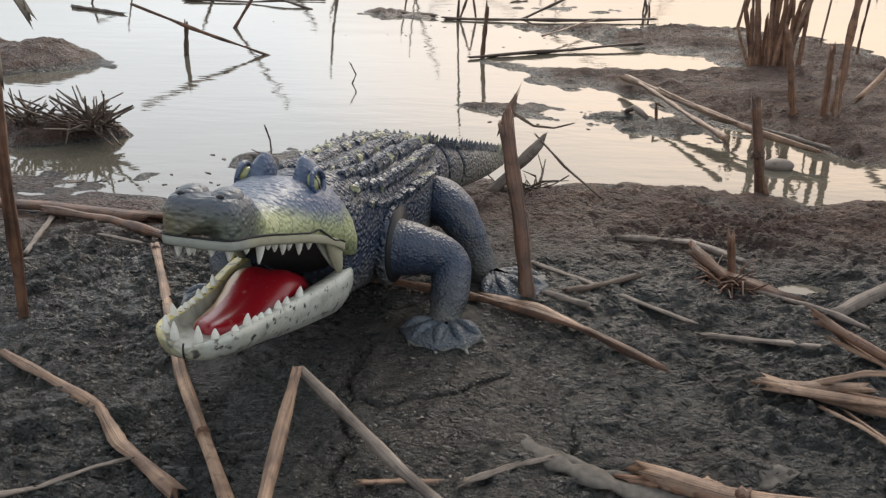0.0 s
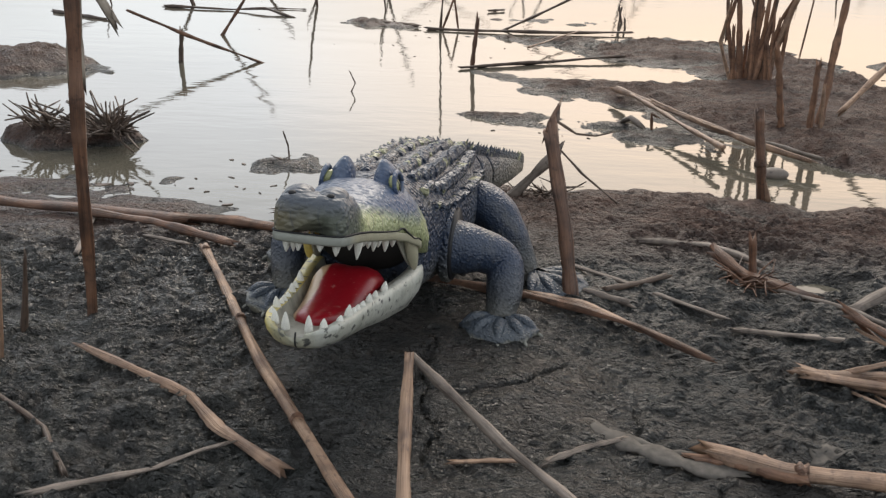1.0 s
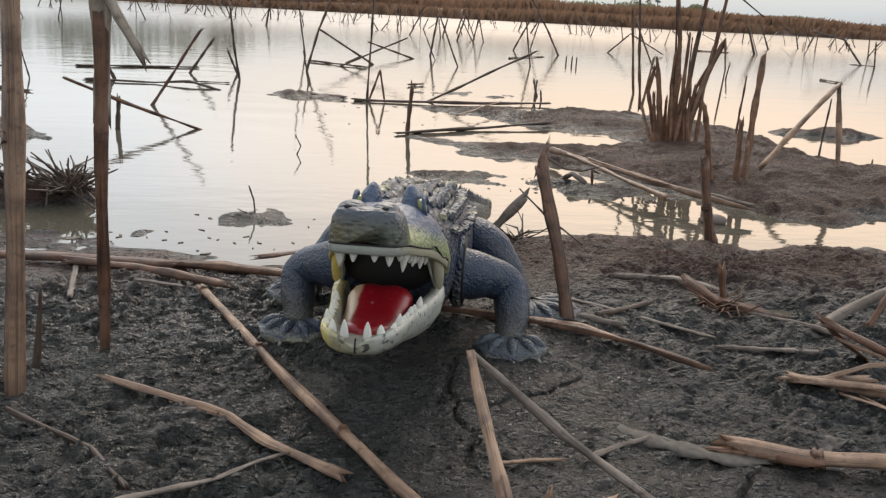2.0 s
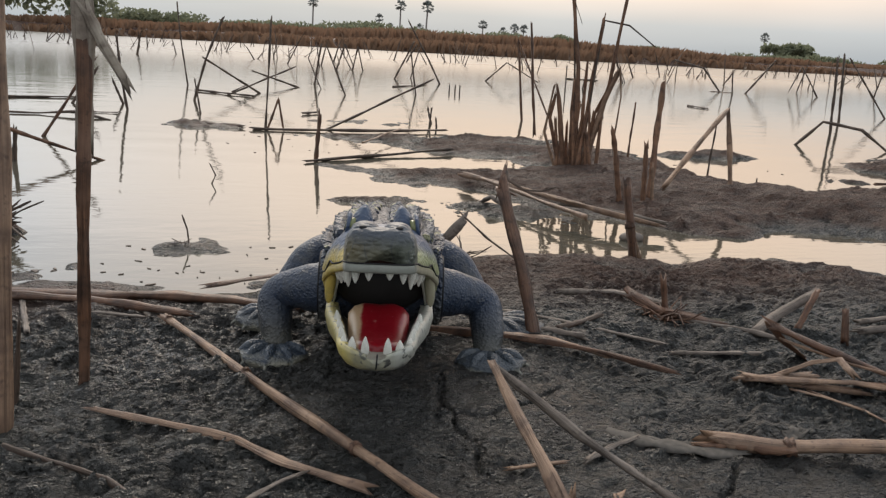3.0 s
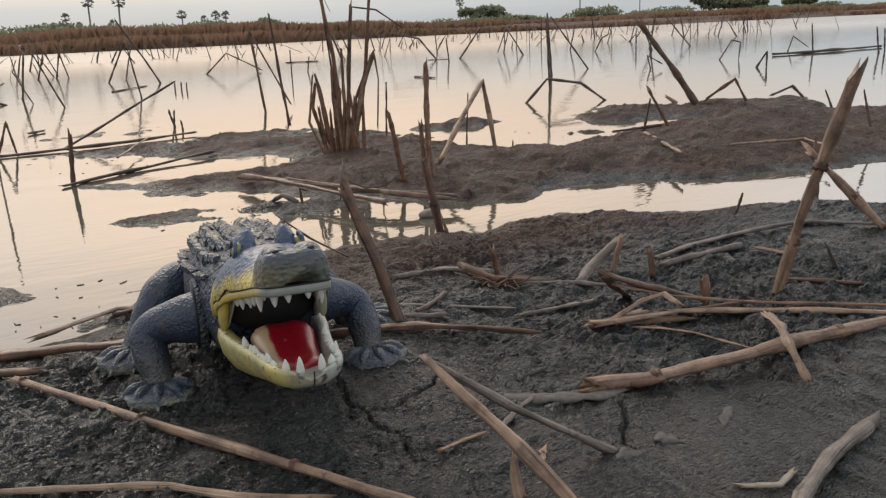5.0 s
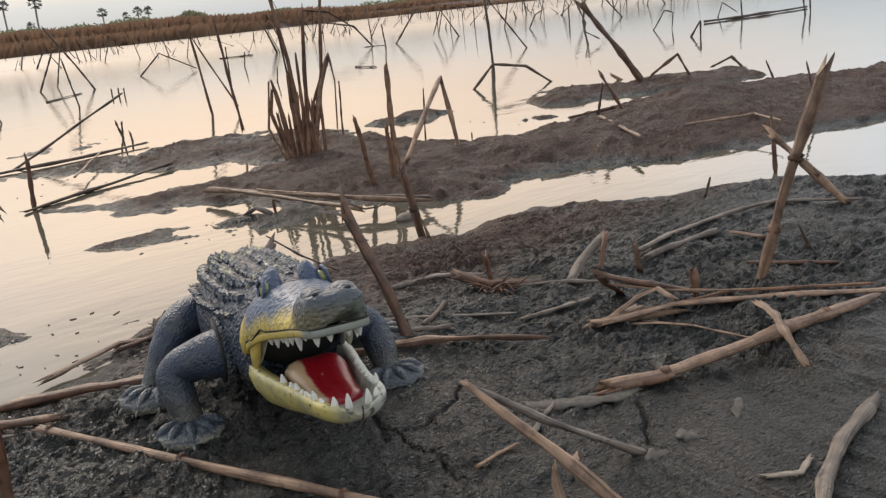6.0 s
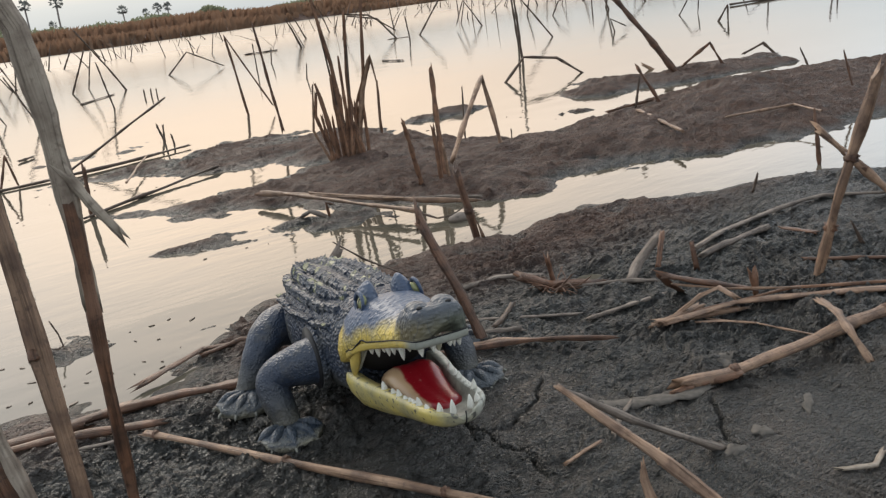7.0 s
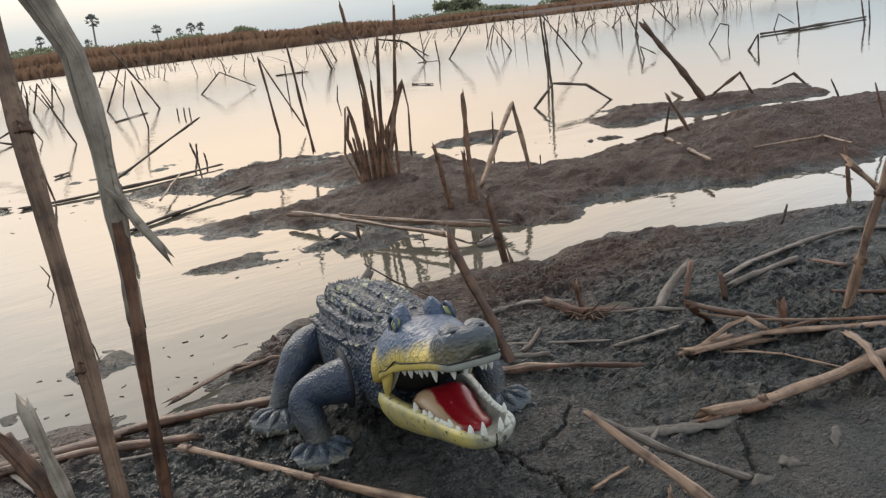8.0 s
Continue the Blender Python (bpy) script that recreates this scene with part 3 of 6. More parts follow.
def ground_height(x, y, detail=True):
    near = (np.abs(x) < 6) & (np.abs(y) < 8)
    ragged = np.where(y > 1.15, 0.030, 0.014) * near
    wx = x + ragged * fbm(x, y, 0.11, 4, 5)
    wy = y + ragged * fbm(x, y, 0.11, 4, 9)

    def rise(d, height, w, slope=0.35):
        return np.where(d > 0, height * (1 - np.exp(-np.maximum(d, 0) / w)), np.maximum(d * slope, -0.16))

    d = np.interp(wx, SHORE_X, SHORE_Y) - wy
    right = np.clip((wx + 0.02) / 0.2, 0, 1) * np.clip((0.85 - wx) / 0.3, 0, 1)
    z = rise(d, 0.013, np.where(wx < -0.02, 0.085, 0.035), 0.06 + 0.29 * np.clip((wx + 0.06) / 0.06, 0, 1) + 0.3 * np.clip(-d - 0.10, 0, 1))
    z = z + np.where(d > 0, 1, 0) * right * 0.003 * np.exp(-((d - 0.09) / 0.075) ** 2)
    z = z + 0.018 * np.exp(-(((x + 0.02) / 0.15) ** 2 + ((y - 0.63) / 0.115) ** 2) ** 1.5)
    z = z - 0.008 * np.exp(-(((x - 0.30) / 0.14) ** 2 + ((y - 0.80) / 0.05) ** 2))
    z = z - 0.026 * np.exp(-(((wx - 0.357) / 0.024) ** 2 + ((wy - 0.768) / 0.016) ** 2))
    z = z - np.where(d > 0, 1, 0) * 0.007 * np.exp(-(((x - 0.58) / 0.13) ** 2 + ((y - 0.94) / 0.06) ** 2))
    m = inside(wx, wy, MAIN)
    tall = np.clip((wx - 0.36) / 0.2, 0, 1) * np.clip((2.15 - wy) / 0.35, 0, 1)
    main = rise(m, 1.0, 0.11)
    main = np.where(main > 0, main * (0.016 + 0.018 * tall), main * 1.0)
    main = main + np.where(m > 0, 1, 0) * (0.045 * np.exp(-(((x - 1.5) / 0.25) ** 2 + ((y - 1.36) / 0.16) ** 2)))
    z = np.maximum(z, main)
    z = np.maximum(z, rise(inside(wx, wy, RIGHT), 0.022, 0.10))
    z = np.maximum(z, rise(inside(wx, wy, LEFT), 0.05, 0.1))
    z = np.maximum(z, rise(inside(0.6 * x + 0.4 * wx, 0.6 * y + 0.4 * wy, PAD), 0.0105, 0.02))
    for cx, cy, rx, ry, h in SPOTS:
        q = ((wx - cx) / rx) ** 2 + ((wy - cy) / ry) ** 2
        z = np.maximum(z, np.where(q < 6, h * (1 - q), -0.16))
    far = np.clip((y - 38 + 0.8 * np.sin(x * 0.21) + 0.5 * np.sin(x * 0.53)) / 1.5, 0, 1)
    z = np.where(y > 32, -0.16 + 0.55 * far, z)
    z = z + np.where(y < -1, np.minimum(-(y + 1) * 0.02, 0.25), 0)
    if detail:
        wet = np.clip(z / 0.012, 0.08, 1) * near * np.where(y > 1.15, 0.7, 1.0)
        rough = np.clip(0.80 + 0.6 * fbm(x, y, 0.16, 2, 31), 0.45, 1.2)
        rough = rough * (1 - 0.75 * np.exp(-(((x + 0.02) / 0.12) ** 2 + ((y - 0.545) / 0.095) ** 2)) - 0.45 * np.exp(-(((x - 0.20) / 0.10) ** 2 + ((y - 0.36) / 0.06) ** 2)))
        u, v = x + 0.010 * fbm(x, y, 0.03, 2, 91), y * 1.7 + 0.012 * fbm(x, y, 0.03, 2, 92)
        lump = fbm(u, v, 0.034, 4, 3, 0.55)
        billow = np.abs(fbm(u, v, 0.026, 3, 12, 0.55)) + 0.85 * np.abs(fbm(u, v * 1.15, 0.0125, 2, 14, 0.5))
        z = z + wet * (np.where(y > 1.15, 0.013, 0.0055) * fbm(x, y, 0.11, 3, 21) + rough * (0.0032 * lump + 0.0046 * (billow - 0.55) + 0.0010 * fbm(x, y, 0.006, 2, 61)))
        edge = np.exp(-(z / 0.014) ** 2) * near * np.clip((y - 0.86) / 0.1, 0, 1)
        z = z + edge * (0.0070 * fbm(x, y * 1.5, 0.050, 3, 71, 0.5) - 0.0020)
        z = z + np.clip(z / 0.02, 0, 1) * near * np.clip((y - 1.0) / 0.2, 0, 1) * 0.006 * (np.abs(fbm(x, y * 1.6, 0.075, 3, 83, 0.5)) - 0.35)
        holes = fbm(x, y, 0.008, 2, 44)
        z = z - wet * 0.006 * np.clip(holes - 0.62, 0, 1) * rough
        for c in CRACKS:
            cd = polyline_distance(x + 0.004 * fbm(x, y, 0.02, 2, 7), y + 0.004 * fbm(x, y, 0.02, 2, 8), c)
            z = z - 0.0042 * np.exp(-(cd / 0.0013) ** 2) + 0.0012 * np.exp(-((cd - 0.008) / 0.006) ** 2)
    return z


def ground_at(x, y):
    return float(ground_height(np.array([x]), np.array([y]))[0])


def axis(fine0, fine1, step, mid1, midstep, lo, hi, mid0=None):
    a = list(np.arange(fine0, fine1, step)) + list(np.arange(fine1, mid1, midstep))
    left = [fine0 if mid0 is None else mid0]
    if mid0 is not None:
        a = list(np.arange(mid0, fine0, midstep)) + a
    s = midstep * 2
    while left[-1] > lo:
        left.append(left[-1] - s)
        s *= 1.32
    right, s = [a[-1] + midstep], midstep * 2
    while right[-1] < hi:
        right.append(right[-1] + s)
        s *= 1.32
    return np.array(left[:0:-1] + a + right)


GX = axis(-0.36, 0.60, 0.0018, 2.6, 0.0075, -2500, 2500, -1.3)
GY = axis(0.38, 0.98, 0.0019, 2.85, 0.0080, -2500, 2500)
GY = np.sort(np.concatenate([GY, np.arange(33, 44, 0.5)]))
X, Y = np.meshgrid(GX, GY)
Z = ground_height(X, Y)
nx, ny = len(GX), len(GY)
idx = np.arange(nx * ny).reshape(ny, nx)
quads = np.stack([idx[:-1, :-1], idx[:-1, 1:], idx[1:, 1:], idx[1:, :-1]], -1).reshape(-1, 4)
me = bpy.data.meshes.new("ground")
me.vertices.add(nx * ny)
me.vertices.foreach_set("co", np.stack([X, Y, Z], -1).astype(np.float32).ravel())
me.loops.add(len(quads) * 4)
me.loops.foreach_set("vertex_index", quads.astype(np.int32).ravel())
me.polygons.add(len(quads))
me.polygons.foreach_set("loop_start", np.arange(0, len(quads) * 4, 4, dtype=np.int32))
me.update(calc_edges=True)
me.materials.append(MUD)
me.shade_smooth()
tagged(new("ground", me), "dark grey-brown wet lumpy mud shore with low mud banks", "ground", kind="structure")

bm = bmesh.new()
bm.faces.new([bm.verts.new(p) for p in ((-2500, -3, 0), (2500, -3, 0), (2500, 39.5, 0), (-2500, 39.5, 0))])
tagged(part("water", bm, WATER, smooth=False), "still murky shallow lake water reflecting the dusk sky", "water", kind="structure")


# ---- the toy crocodile (its own frame: x to its left flank, y towards the tail) ----
def interp_rows(rows, step):
    """Linear rows of numbers, keyed by the first, resampled smoothly."""
    r = np.array(rows, float)
    ys = np.linspace(r[0, 0], r[-1, 0], max(2, int(abs(r[-1, 0] - r[0, 0]) / step) + 1))
    t = (ys - r[0, 0]) / (r[-1, 0] - r[0, 0])
    k = (r[:, 0] - r[0, 0]) / (r[-1, 0] - r[0, 0])
    out = []
    for y, s in zip(ys, t):
        i = min(max(int(np.searchsorted(k, s)) - 1, 0), len(r) - 2)
        u = (s - k[i]) / (k[i + 1] - k[i])
        p0, p1, p2, p3 = r[max(i - 1, 0)], r[i], r[i + 1], r[min(i + 2, len(r) - 1)]
        v = p1 + 0.5 * u * (p2 - p0 + u * (2 * p0 - 5 * p1 + 4 * p2 - p3 + u * (3 * (p1 - p2) + p3 - p0)))
        v = np.clip(v, np.minimum(p1, p2) - 0.003, np.maximum(p1, p2) + 0.003)
        v[0] = y
        out.append(v)
    return out


def body_ring(cx, y, hw, top, bot, n=36, square=2.4):
    zc, hz = (top + bot) / 2, (top - bot) / 2
    ring = []
    for j in range(n):
        a = 2 * math.pi * j / n
        c, s = math.cos(a), math.sin(a)
        ring.append(Vector((cx + hw * math.copysign(abs(c) ** (2 / square), c), y, zc + hz * math.copysign(abs(s) ** (2 / square), s))))
    return ring


BODY = [(-0.070, 0, 0.037, 0.140, 0.060), (-0.062, 0, 0.041, 0.144, 0.051), (-0.03, 0, 0.044, 0.141, 0.046), (0.0, 0, 0.047, 0.134, 0.040), (0.05, 0, 0.051, 0.131, 0.034),
        (0.10, 0.001, 0.049, 0.127, 0.034), (0.14, 0.003, 0.040, 0.120, 0.040), (0.166, 0.005, 0.032, 0.114, 0.048)]
croc = thing("toy_crocodile", "blue-grey plastic toy crocodile with wide open yellow jaws on mud", "toy crocodile")
CROC = pose(-0.040, 0.650, 0.000, 0, 0, -12.0)
croc.matrix_world = CROC

rows = interp_rows(BODY, 0.006)
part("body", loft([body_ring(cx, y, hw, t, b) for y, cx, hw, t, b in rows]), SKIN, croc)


def back_point(y, a):
    """Place and outward way on the back at length y and angle a from straight up."""
    r = np.array(BODY)
    cx, hw, t, b = (np.interp(y, r[:, 0], r[:, i]) for i in (1, 2, 3, 4))
    zc, hz = (t + b) / 2, (t - b) / 2
    c, s = math.sin(a), math.cos(a)
    p = Vector((cx + hw * math.copysign(abs(c) ** (2 / 2.4), c), y, zc + hz * abs(s) ** (2 / 2.4)))
    return p, Vector((c / hw, 0, s / hz)).normalized()


def add_scute(bm, p, up, along, w, l, h, rng):
    side = along.cross(up).normalized()
    low = [p + side * w * x + along * l * y - up * 0.001 for x, y in ((-1, -1), (1, -1), (1, 1), (-1, 1))]
    mid = [p + side * w * x + along * l * y + up * h * z for x, y, z in ((-0.75, -0.8, 0.45), (0.75, -0.8, 0.45), (0.75, 0.85, 0.6), (-0.75, 0.85, 0.6))]
    k0, k1 = p + along * l * -0.55 + up * h * 0.8, p + along * l * 0.8 + up * h * rng.uniform(1.0, 1.3)
    v = [bm.verts.new(q) for q in low + mid + [k0, k1]]
    for i in range(4):
        j = (i + 1) % 4
        bm.faces.new((v[i], v[j], v[4 + j], v[4 + i]))
    for f in ((4, 5, 8), (6, 7, 9), (5, 6, 9, 8), (7, 4, 8, 9)):
        bm.faces.new([v[i] for i in f])


rng = random.Random(4)
for a0 in (-64, -44, -26, -9, 9, 26, 44, 64):
    steps = 15 if abs(a0) < 50 else 12
    for i in range(steps):
        y = -0.038 + 0.196 * (i + (0.5 if abs(a0) in (26, 64) else 0)) / 15
        if y > 0.160:
            continue
        grow = 1.0 if y > -0.005 else 0.72
        p, up = back_point(y, radians(a0 + rng.uniform(-1.5, 1.5)))
        bm = bmesh.new()
        add_scute(bm, p, up, Vector((0, 1, 0)), (0.0060 if abs(a0) < 50 else 0.0042) * grow, 0.0056, (0.0072 if abs(a0) > 20 else 0.0056) * grow, rng)
        bmesh.ops.recalc_face_normals(bm, faces=bm.faces)
        part("scute", bm, SCUTE, croc, smooth=False)

# tail: three hinged pieces with dark gaps, bent to the left flank
TAIL = [(0.166, 0.005, 0.031, 0.113, 0.048), (0.20, 0.011, 0.026, 0.104, 0.046), (0.245, 0.021, 0.020, 0.090, 0.042), (0.30, 0.034, 0.0135, 0.074, 0.036), (0.345, 0.0455, 0.008, 0.062, 0.034), (0.385, 0.056, 0.0022, 0.050, 0.036)]
for y0, y1 in ((0.1730, 0.2045), (0.2110, 0.2475), (0.2545, 0.385)):
    r = np.array(TAIL)
    ys = np.linspace(y0, y1, max(6, int((y1 - y0) / 0.005)))
    rings = [body_ring(*(float(np.interp(y, r[:, 0], r[:, 1])), y), *(float(np.interp(y, r[:, 0], r[:, i])) for i in (2, 3, 4)), n=24, square=2.1) for y in ys]
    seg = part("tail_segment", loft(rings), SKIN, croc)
    bm = bmesh.new()
    for sx in (-1, 1):
        k = int((y1 - y0) / 0.0085)
        for i in range(k):
            y = y0 + (i + 0.5) * (y1 - y0) / k
            cx, hw, t, b = (float(np.interp(y, r[:, 0], r[:, q])) for q in (1, 2, 3, 4))
            merge = 1 - 0.8 * max(0, min(1, (y - 0.25) / 0.08))
            up = Vector((sx * 0.35 * merge, 0, 1)).normalized()
            add_scute(bm, Vector((cx + sx * hw * 0.45 * merge, y, t - 0.003)), up, Vector((0.22, 1, 0)).normalized(), 0.0026, 0.0044, 0.0100, rng)
    part("tail_crest", bm, SCUTE, seg, "double row of upright tail spikes", smooth=False)
for y in (0.168, 0.2072, 0.250):
    r = np.array(TAIL)
    cx, hw, t, b = (float(np.interp(y, r[:, 0], r[:, i])) for i in (1, 2, 3, 4))
    part("tail_joint", loft([body_ring(cx, y + d, hw * 0.86, t - 0.004, b + 0.004, n=20, square=2.1) for d in (-0.006, 0.006)]), BLACK, croc, "black gap of the tail hinge")

# upper head and snout
UPPER = [(-0.0630, 0.0415, 0.143, 0.092), (-0.0771, 0.0415, 0.147, 0.1005), (-0.0895, 0.0390, 0.150, 0.109), (-0.1018, 0.0352, 0.1510, 0.1155), (-0.1177, 0.0305, 0.1500, 0.1215), (-0.1353, 0.0262, 0.1490, 0.1265), (-0.1480, 0.0240, 0.1510, 0.1305), (-0.1550, 0.0232, 0.1560, 0.1325), (-0.1610, 0.0226, 0.1622, 0.1342), (-0.1700, 0.0219, 0.1650, 0.1365), (-0.1780, 0.0211, 0.1655, 0.1382), (-0.1835, 0.0197, 0.1645, 0.1392), (-0.1862, 0.0165, 0.1605, 0.1402)]


def upper_ring(y, hw, top, lip):
    """Broad lips, a sloping cheek and a flatter crown; flat palate set up inside the lips."""
    h = top - lip
    cheek = [(0.86, 0.0), (1.0, 0.06), (1.02, 0.28), (0.95, 0.50), (0.80, 0.72), (0.60, 0.90), (0.36, 0.985), (0.0, 1.0)]
    boxy = [(0.86, 0.0), (1.0, 0.06), (1.03, 0.26), (1.02, 0.52), (0.97, 0.76), (0.82, 0.94), (0.46, 1.0), (0.0, 0.97)]
    q = min(max((-0.146 - y) / 0.014, 0.0), 1.0)          # the nose is a squarer block than the cheeks
    pts = [((a + (b - a) * q) * hw, lip + (c + (d - c) * q) * h) for (a, c), (b, d) in zip(cheek, boxy)]
    right = pts
    left = [(-x, z) for x, z in pts[::-1][1:]]
    pal = [(-0.74 * hw, lip + 0.10 * h), (-0.5 * hw, lip + 0.28 * h), (0.0, lip + 0.34 * h), (0.5 * hw, lip + 0.28 * h), (0.74 * hw, lip + 0.10 * h)]
    return [Vector((x, y, z)) for x, z in right + left + pal]


urows = interp_rows(UPPER, 0.0035)
head = part("upper_head", loft([upper_ring(*r) for r in urows]), HEAD, croc, "blue-grey snout with yellow-green cheeks")


def blob(c, radii, rot=(0, 0, 0), seg=18, ring=12, squash=None):
    bm = bmesh.new()
    bmesh.ops.create_uvsphere(bm, u_segments=seg, v_segments=ring, radius=1)
    for v in bm.verts:
        if squash:
            v.co = squash(v.co)
    bmesh.ops.transform(bm, matrix=Matrix.Translation(c) @ Euler([radians(a) for a in rot]).to_matrix().to_4x4() @ Matrix.Diagonal((*radii, 1)), verts=bm.verts)
    return bm


for sx in (-1, 1):
    ridge = part("eye_ridge", blob((sx * 0.0150, -0.078, 0.1470), (0.0085, 0.0155, 0.0135), (14, sx * -10, 0), squash=lambda q: Vector((q.x * (1 - 0.42 * max(q.z, 0)), q.y * (1 - 0.45 * max(q.z, 0)) + 0.25 * max(q.z, 0), q.z))), HEAD, croc, "raised brow above the eye")
    ball = part("eye", blob((sx * 0.0220, -0.0835, 0.1470), (0.0038, 0.0074, 0.0058), (0, sx * -20, sx * 14)), EYE, croc, "pale yellow-green glossy eye")
    part("pupil", blob((sx * 0.0254, -0.0855, 0.1475), (0.0009, 0.0013, 0.0050), (0, sx * -20, sx * 14), 8, 8), PUPIL, ball, "narrow black slit")
    lid = [Vector((sx * 0.0224, -0.0835, 0.1470)) + Vector((sx * (0.0022 - 0.0012 * math.sin(a)), 0.0092 * math.cos(a), 0.0077 * math.sin(a))) for a in np.linspace(0, 2 * math.pi, 17)]
    part("eyelid", stalk_mesh([tuple(p) for p in lid], 0.0017, sides=7, jag=0, bow=0), HEAD, croc)
    part("nostril_bump", blob((sx * 0.0098, -0.1710, 0.1625), (0.0088, 0.0105, 0.0048), (4, 0, 0)), HEAD, croc, "dark grey rounded nostril bump")
    part("nostril", blob((sx * 0.0110, -0.1790, 0.1655), (0.0024, 0.0016, 0.0010), (22, 0, 0), 10, 8), BLACK, croc, "small dark nostril hole")
    # the jaw muscle that hangs in the mouth's corner
    part("cheek_fold", blob((sx * 0.0352, -0.0850, 0.1060), (0.0042, 0.0110, 0.0180), (8, sx * -6, 0), squash=lambda q: Vector((q.x, q.y * (0.62 + 0.38 * q.z), q.z))), LIP, croc, "pointed yellowish flap at the mouth corner")

# pale lip that runs round the snout, with the dark moulded seam above it


def lip_path():
    """Places along the lip from one mouth corner round the nose to the other: x, y, the lip's height, and the outward way."""
    r = np.array(UPPER)[::-1]
    side = [(float(np.interp(y, r[:, 0], r[:, 1])) * 1.03, y, float(np.interp(y, r[:, 0], r[:, 3]))) for y in np.linspace(-0.084, -0.1835, 40)]
    hx, hy, hz = side[-1]
    nose = [(hx * math.cos(a) ** 0.6, hy - 0.0036 * math.sin(a) ** 0.6, hz + 0.0004) for a in np.linspace(0.12, math.pi / 2, 10)]
    half = side + nose
    whole = half + [(-x, y, z) for x, y, z in half[::-1][1:]]
    out = []
    for k, (x, y, z) in enumerate(whole):
        a, b = whole[max(k - 1, 0)], whole[min(k + 1, len(whole) - 1)]
        out.append((Vector((x, y, z)), Vector((-(b[1] - a[1]), b[0] - a[0], 0)).normalized()))
    return out


lip_rings, seam = [], []
for p, w in lip_path():
    w = w if w.dot(Vector((p.x, p.y + 0.15, 0))) > 0 else -w
    lip_rings.append([p + w * o + Vector((0, 0, h)) for o, h in ((-0.0022, -0.0002), (0.0000, -0.0004), (0.0005, 0.0008), (0.0006, 0.0026), (0.0004, 0.0044), (0.0000, 0.0052), (-0.0022, 0.0052))])
    hook = 0.0030 * math.exp(-((p.y + 0.108) / 0.0045) ** 2) - 0.0018 * math.exp(-((p.y + 0.094) / 0.004) ** 2)
    seam.append(tuple(p + w * 0.0004 + Vector((0, 0, 0.0056 + hook))))
part("lip", loft(lip_rings), LIP, croc, "pale grey lip below the seam")
part("jaw_seam", stalk_mesh(seam, 0.00065, sides=5, jag=0, bow=0), BLACK, croc, "thin dark joint line")

# lower jaw: an open trough
LOWER = [(-0.0630, 0.0385, 0.0860, 0.047), (-0.0771, 0.0385, 0.0868, 0.049), (-0.0974, 0.036, 0.0880, 0.054), (-0.1194, 0.0320, 0.0895, 0.059), (-0.1459, 0.0278, 0.0918, 0.067), (-0.1680, 0.0252, 0.0942, 0.073), (-0.1856, 0.0238, 0.0968, 0.078), (-0.1980, 0.0208, 0.0980, 0.0815), (-0.2055, 0.0145, 0.0970, 0.085), (-0.2085, 0.007, 0.0955, 0.088)]


def lower_ring(y, hw, rim, bot):
    h = rim - bot
    out = [(1.0, 1.0), (1.03, 0.80), (0.97, 0.52), (0.80, 0.24), (0.50, 0.06), (0.0, 0.0)]
    inn = [(-0.78, 0.98), (-0.72, 0.72), (-0.45, 0.60), (0.0, 0.57), (0.45, 0.60), (0.72, 0.72), (0.78, 0.98)]
    pts = out + [(-x, z) for x, z in out[::-1][1:]] + inn
    return [Vector((x * hw, y, bot + z * h)) for x, z in pts]


lrows = interp_rows(LOWER, 0.0035)
jaw = part("lower_jaw", loft([lower_ring(*r) for r in lrows]), JAW, croc, "cream and yellow lower jaw with black flecks")
jaw.data.materials.append(LINING)
for i, face in enumerate(jaw.data.polygons):      # the trough's inner side is bare greyish plastic
    if i < (len(lrows) - 1) * 18 and 11 <= i % 18 <= 16:
        face.material_index = 1
# painted split and marks on the chin
chin = [(0.0008, -0.2086, 0.0960), (0.0006, -0.2094, 0.0925), (0.0004, -0.2086, 0.0880), (0.0002, -0.2055, 0.0855), (0.0, -0.196, 0.0812)]
part("chin_seam", stalk_mesh(chin, 0.0005, sides=5, jag=0, bow=0), BLACK, jaw, "thin dark joint line")

# mouth lining: back wall and throat, the mouth's inner shade put into the colour
part("mouth_lining", blob((0, -0.070, 0.104), (0.0350, 0.014, 0.024)), MOUTH, croc, "back wall of the throat, coloured near-black for the mouth's shade")
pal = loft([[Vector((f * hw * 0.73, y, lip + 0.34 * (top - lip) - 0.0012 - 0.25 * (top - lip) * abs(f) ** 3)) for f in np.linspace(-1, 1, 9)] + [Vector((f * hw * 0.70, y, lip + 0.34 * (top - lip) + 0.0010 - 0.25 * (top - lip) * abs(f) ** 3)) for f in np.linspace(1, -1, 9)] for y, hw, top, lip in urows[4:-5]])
part("palate", pal, MOUTH, croc, "upper palate coloured near-black for the mouth's shade")

# pale skin stretched across each mouth corner
for sx in (-1, 1):
    sheet = []
    for u in np.linspace(0, 1, 10):
        y = -0.068 - 0.032 * u
        hw, lip = float(np.interp(y, np.array(UPPER)[::-1, 0], np.array(UPPER)[::-1, 1])), float(np.interp(y, np.array(UPPER)[::-1, 0], np.array(UPPER)[::-1, 3]))
        low = 0.0855 + (lip + 0.001 - 0.0855) * u ** 1.4
        sheet.append([Vector((sx * (hw * 0.83 + o), y, low + (lip + 0.003 - low) * w)) for o, w in ((0, 0), (-0.001, 0.35), (-0.001, 0.7), (0, 1), (-0.0014, 1), (-0.0024, 0.7), (-0.0024, 0.35), (-0.0014, 0))])
    part("mouth_corner", loft(sheet), LINING, croc, "pale membrane in the mouth corner")

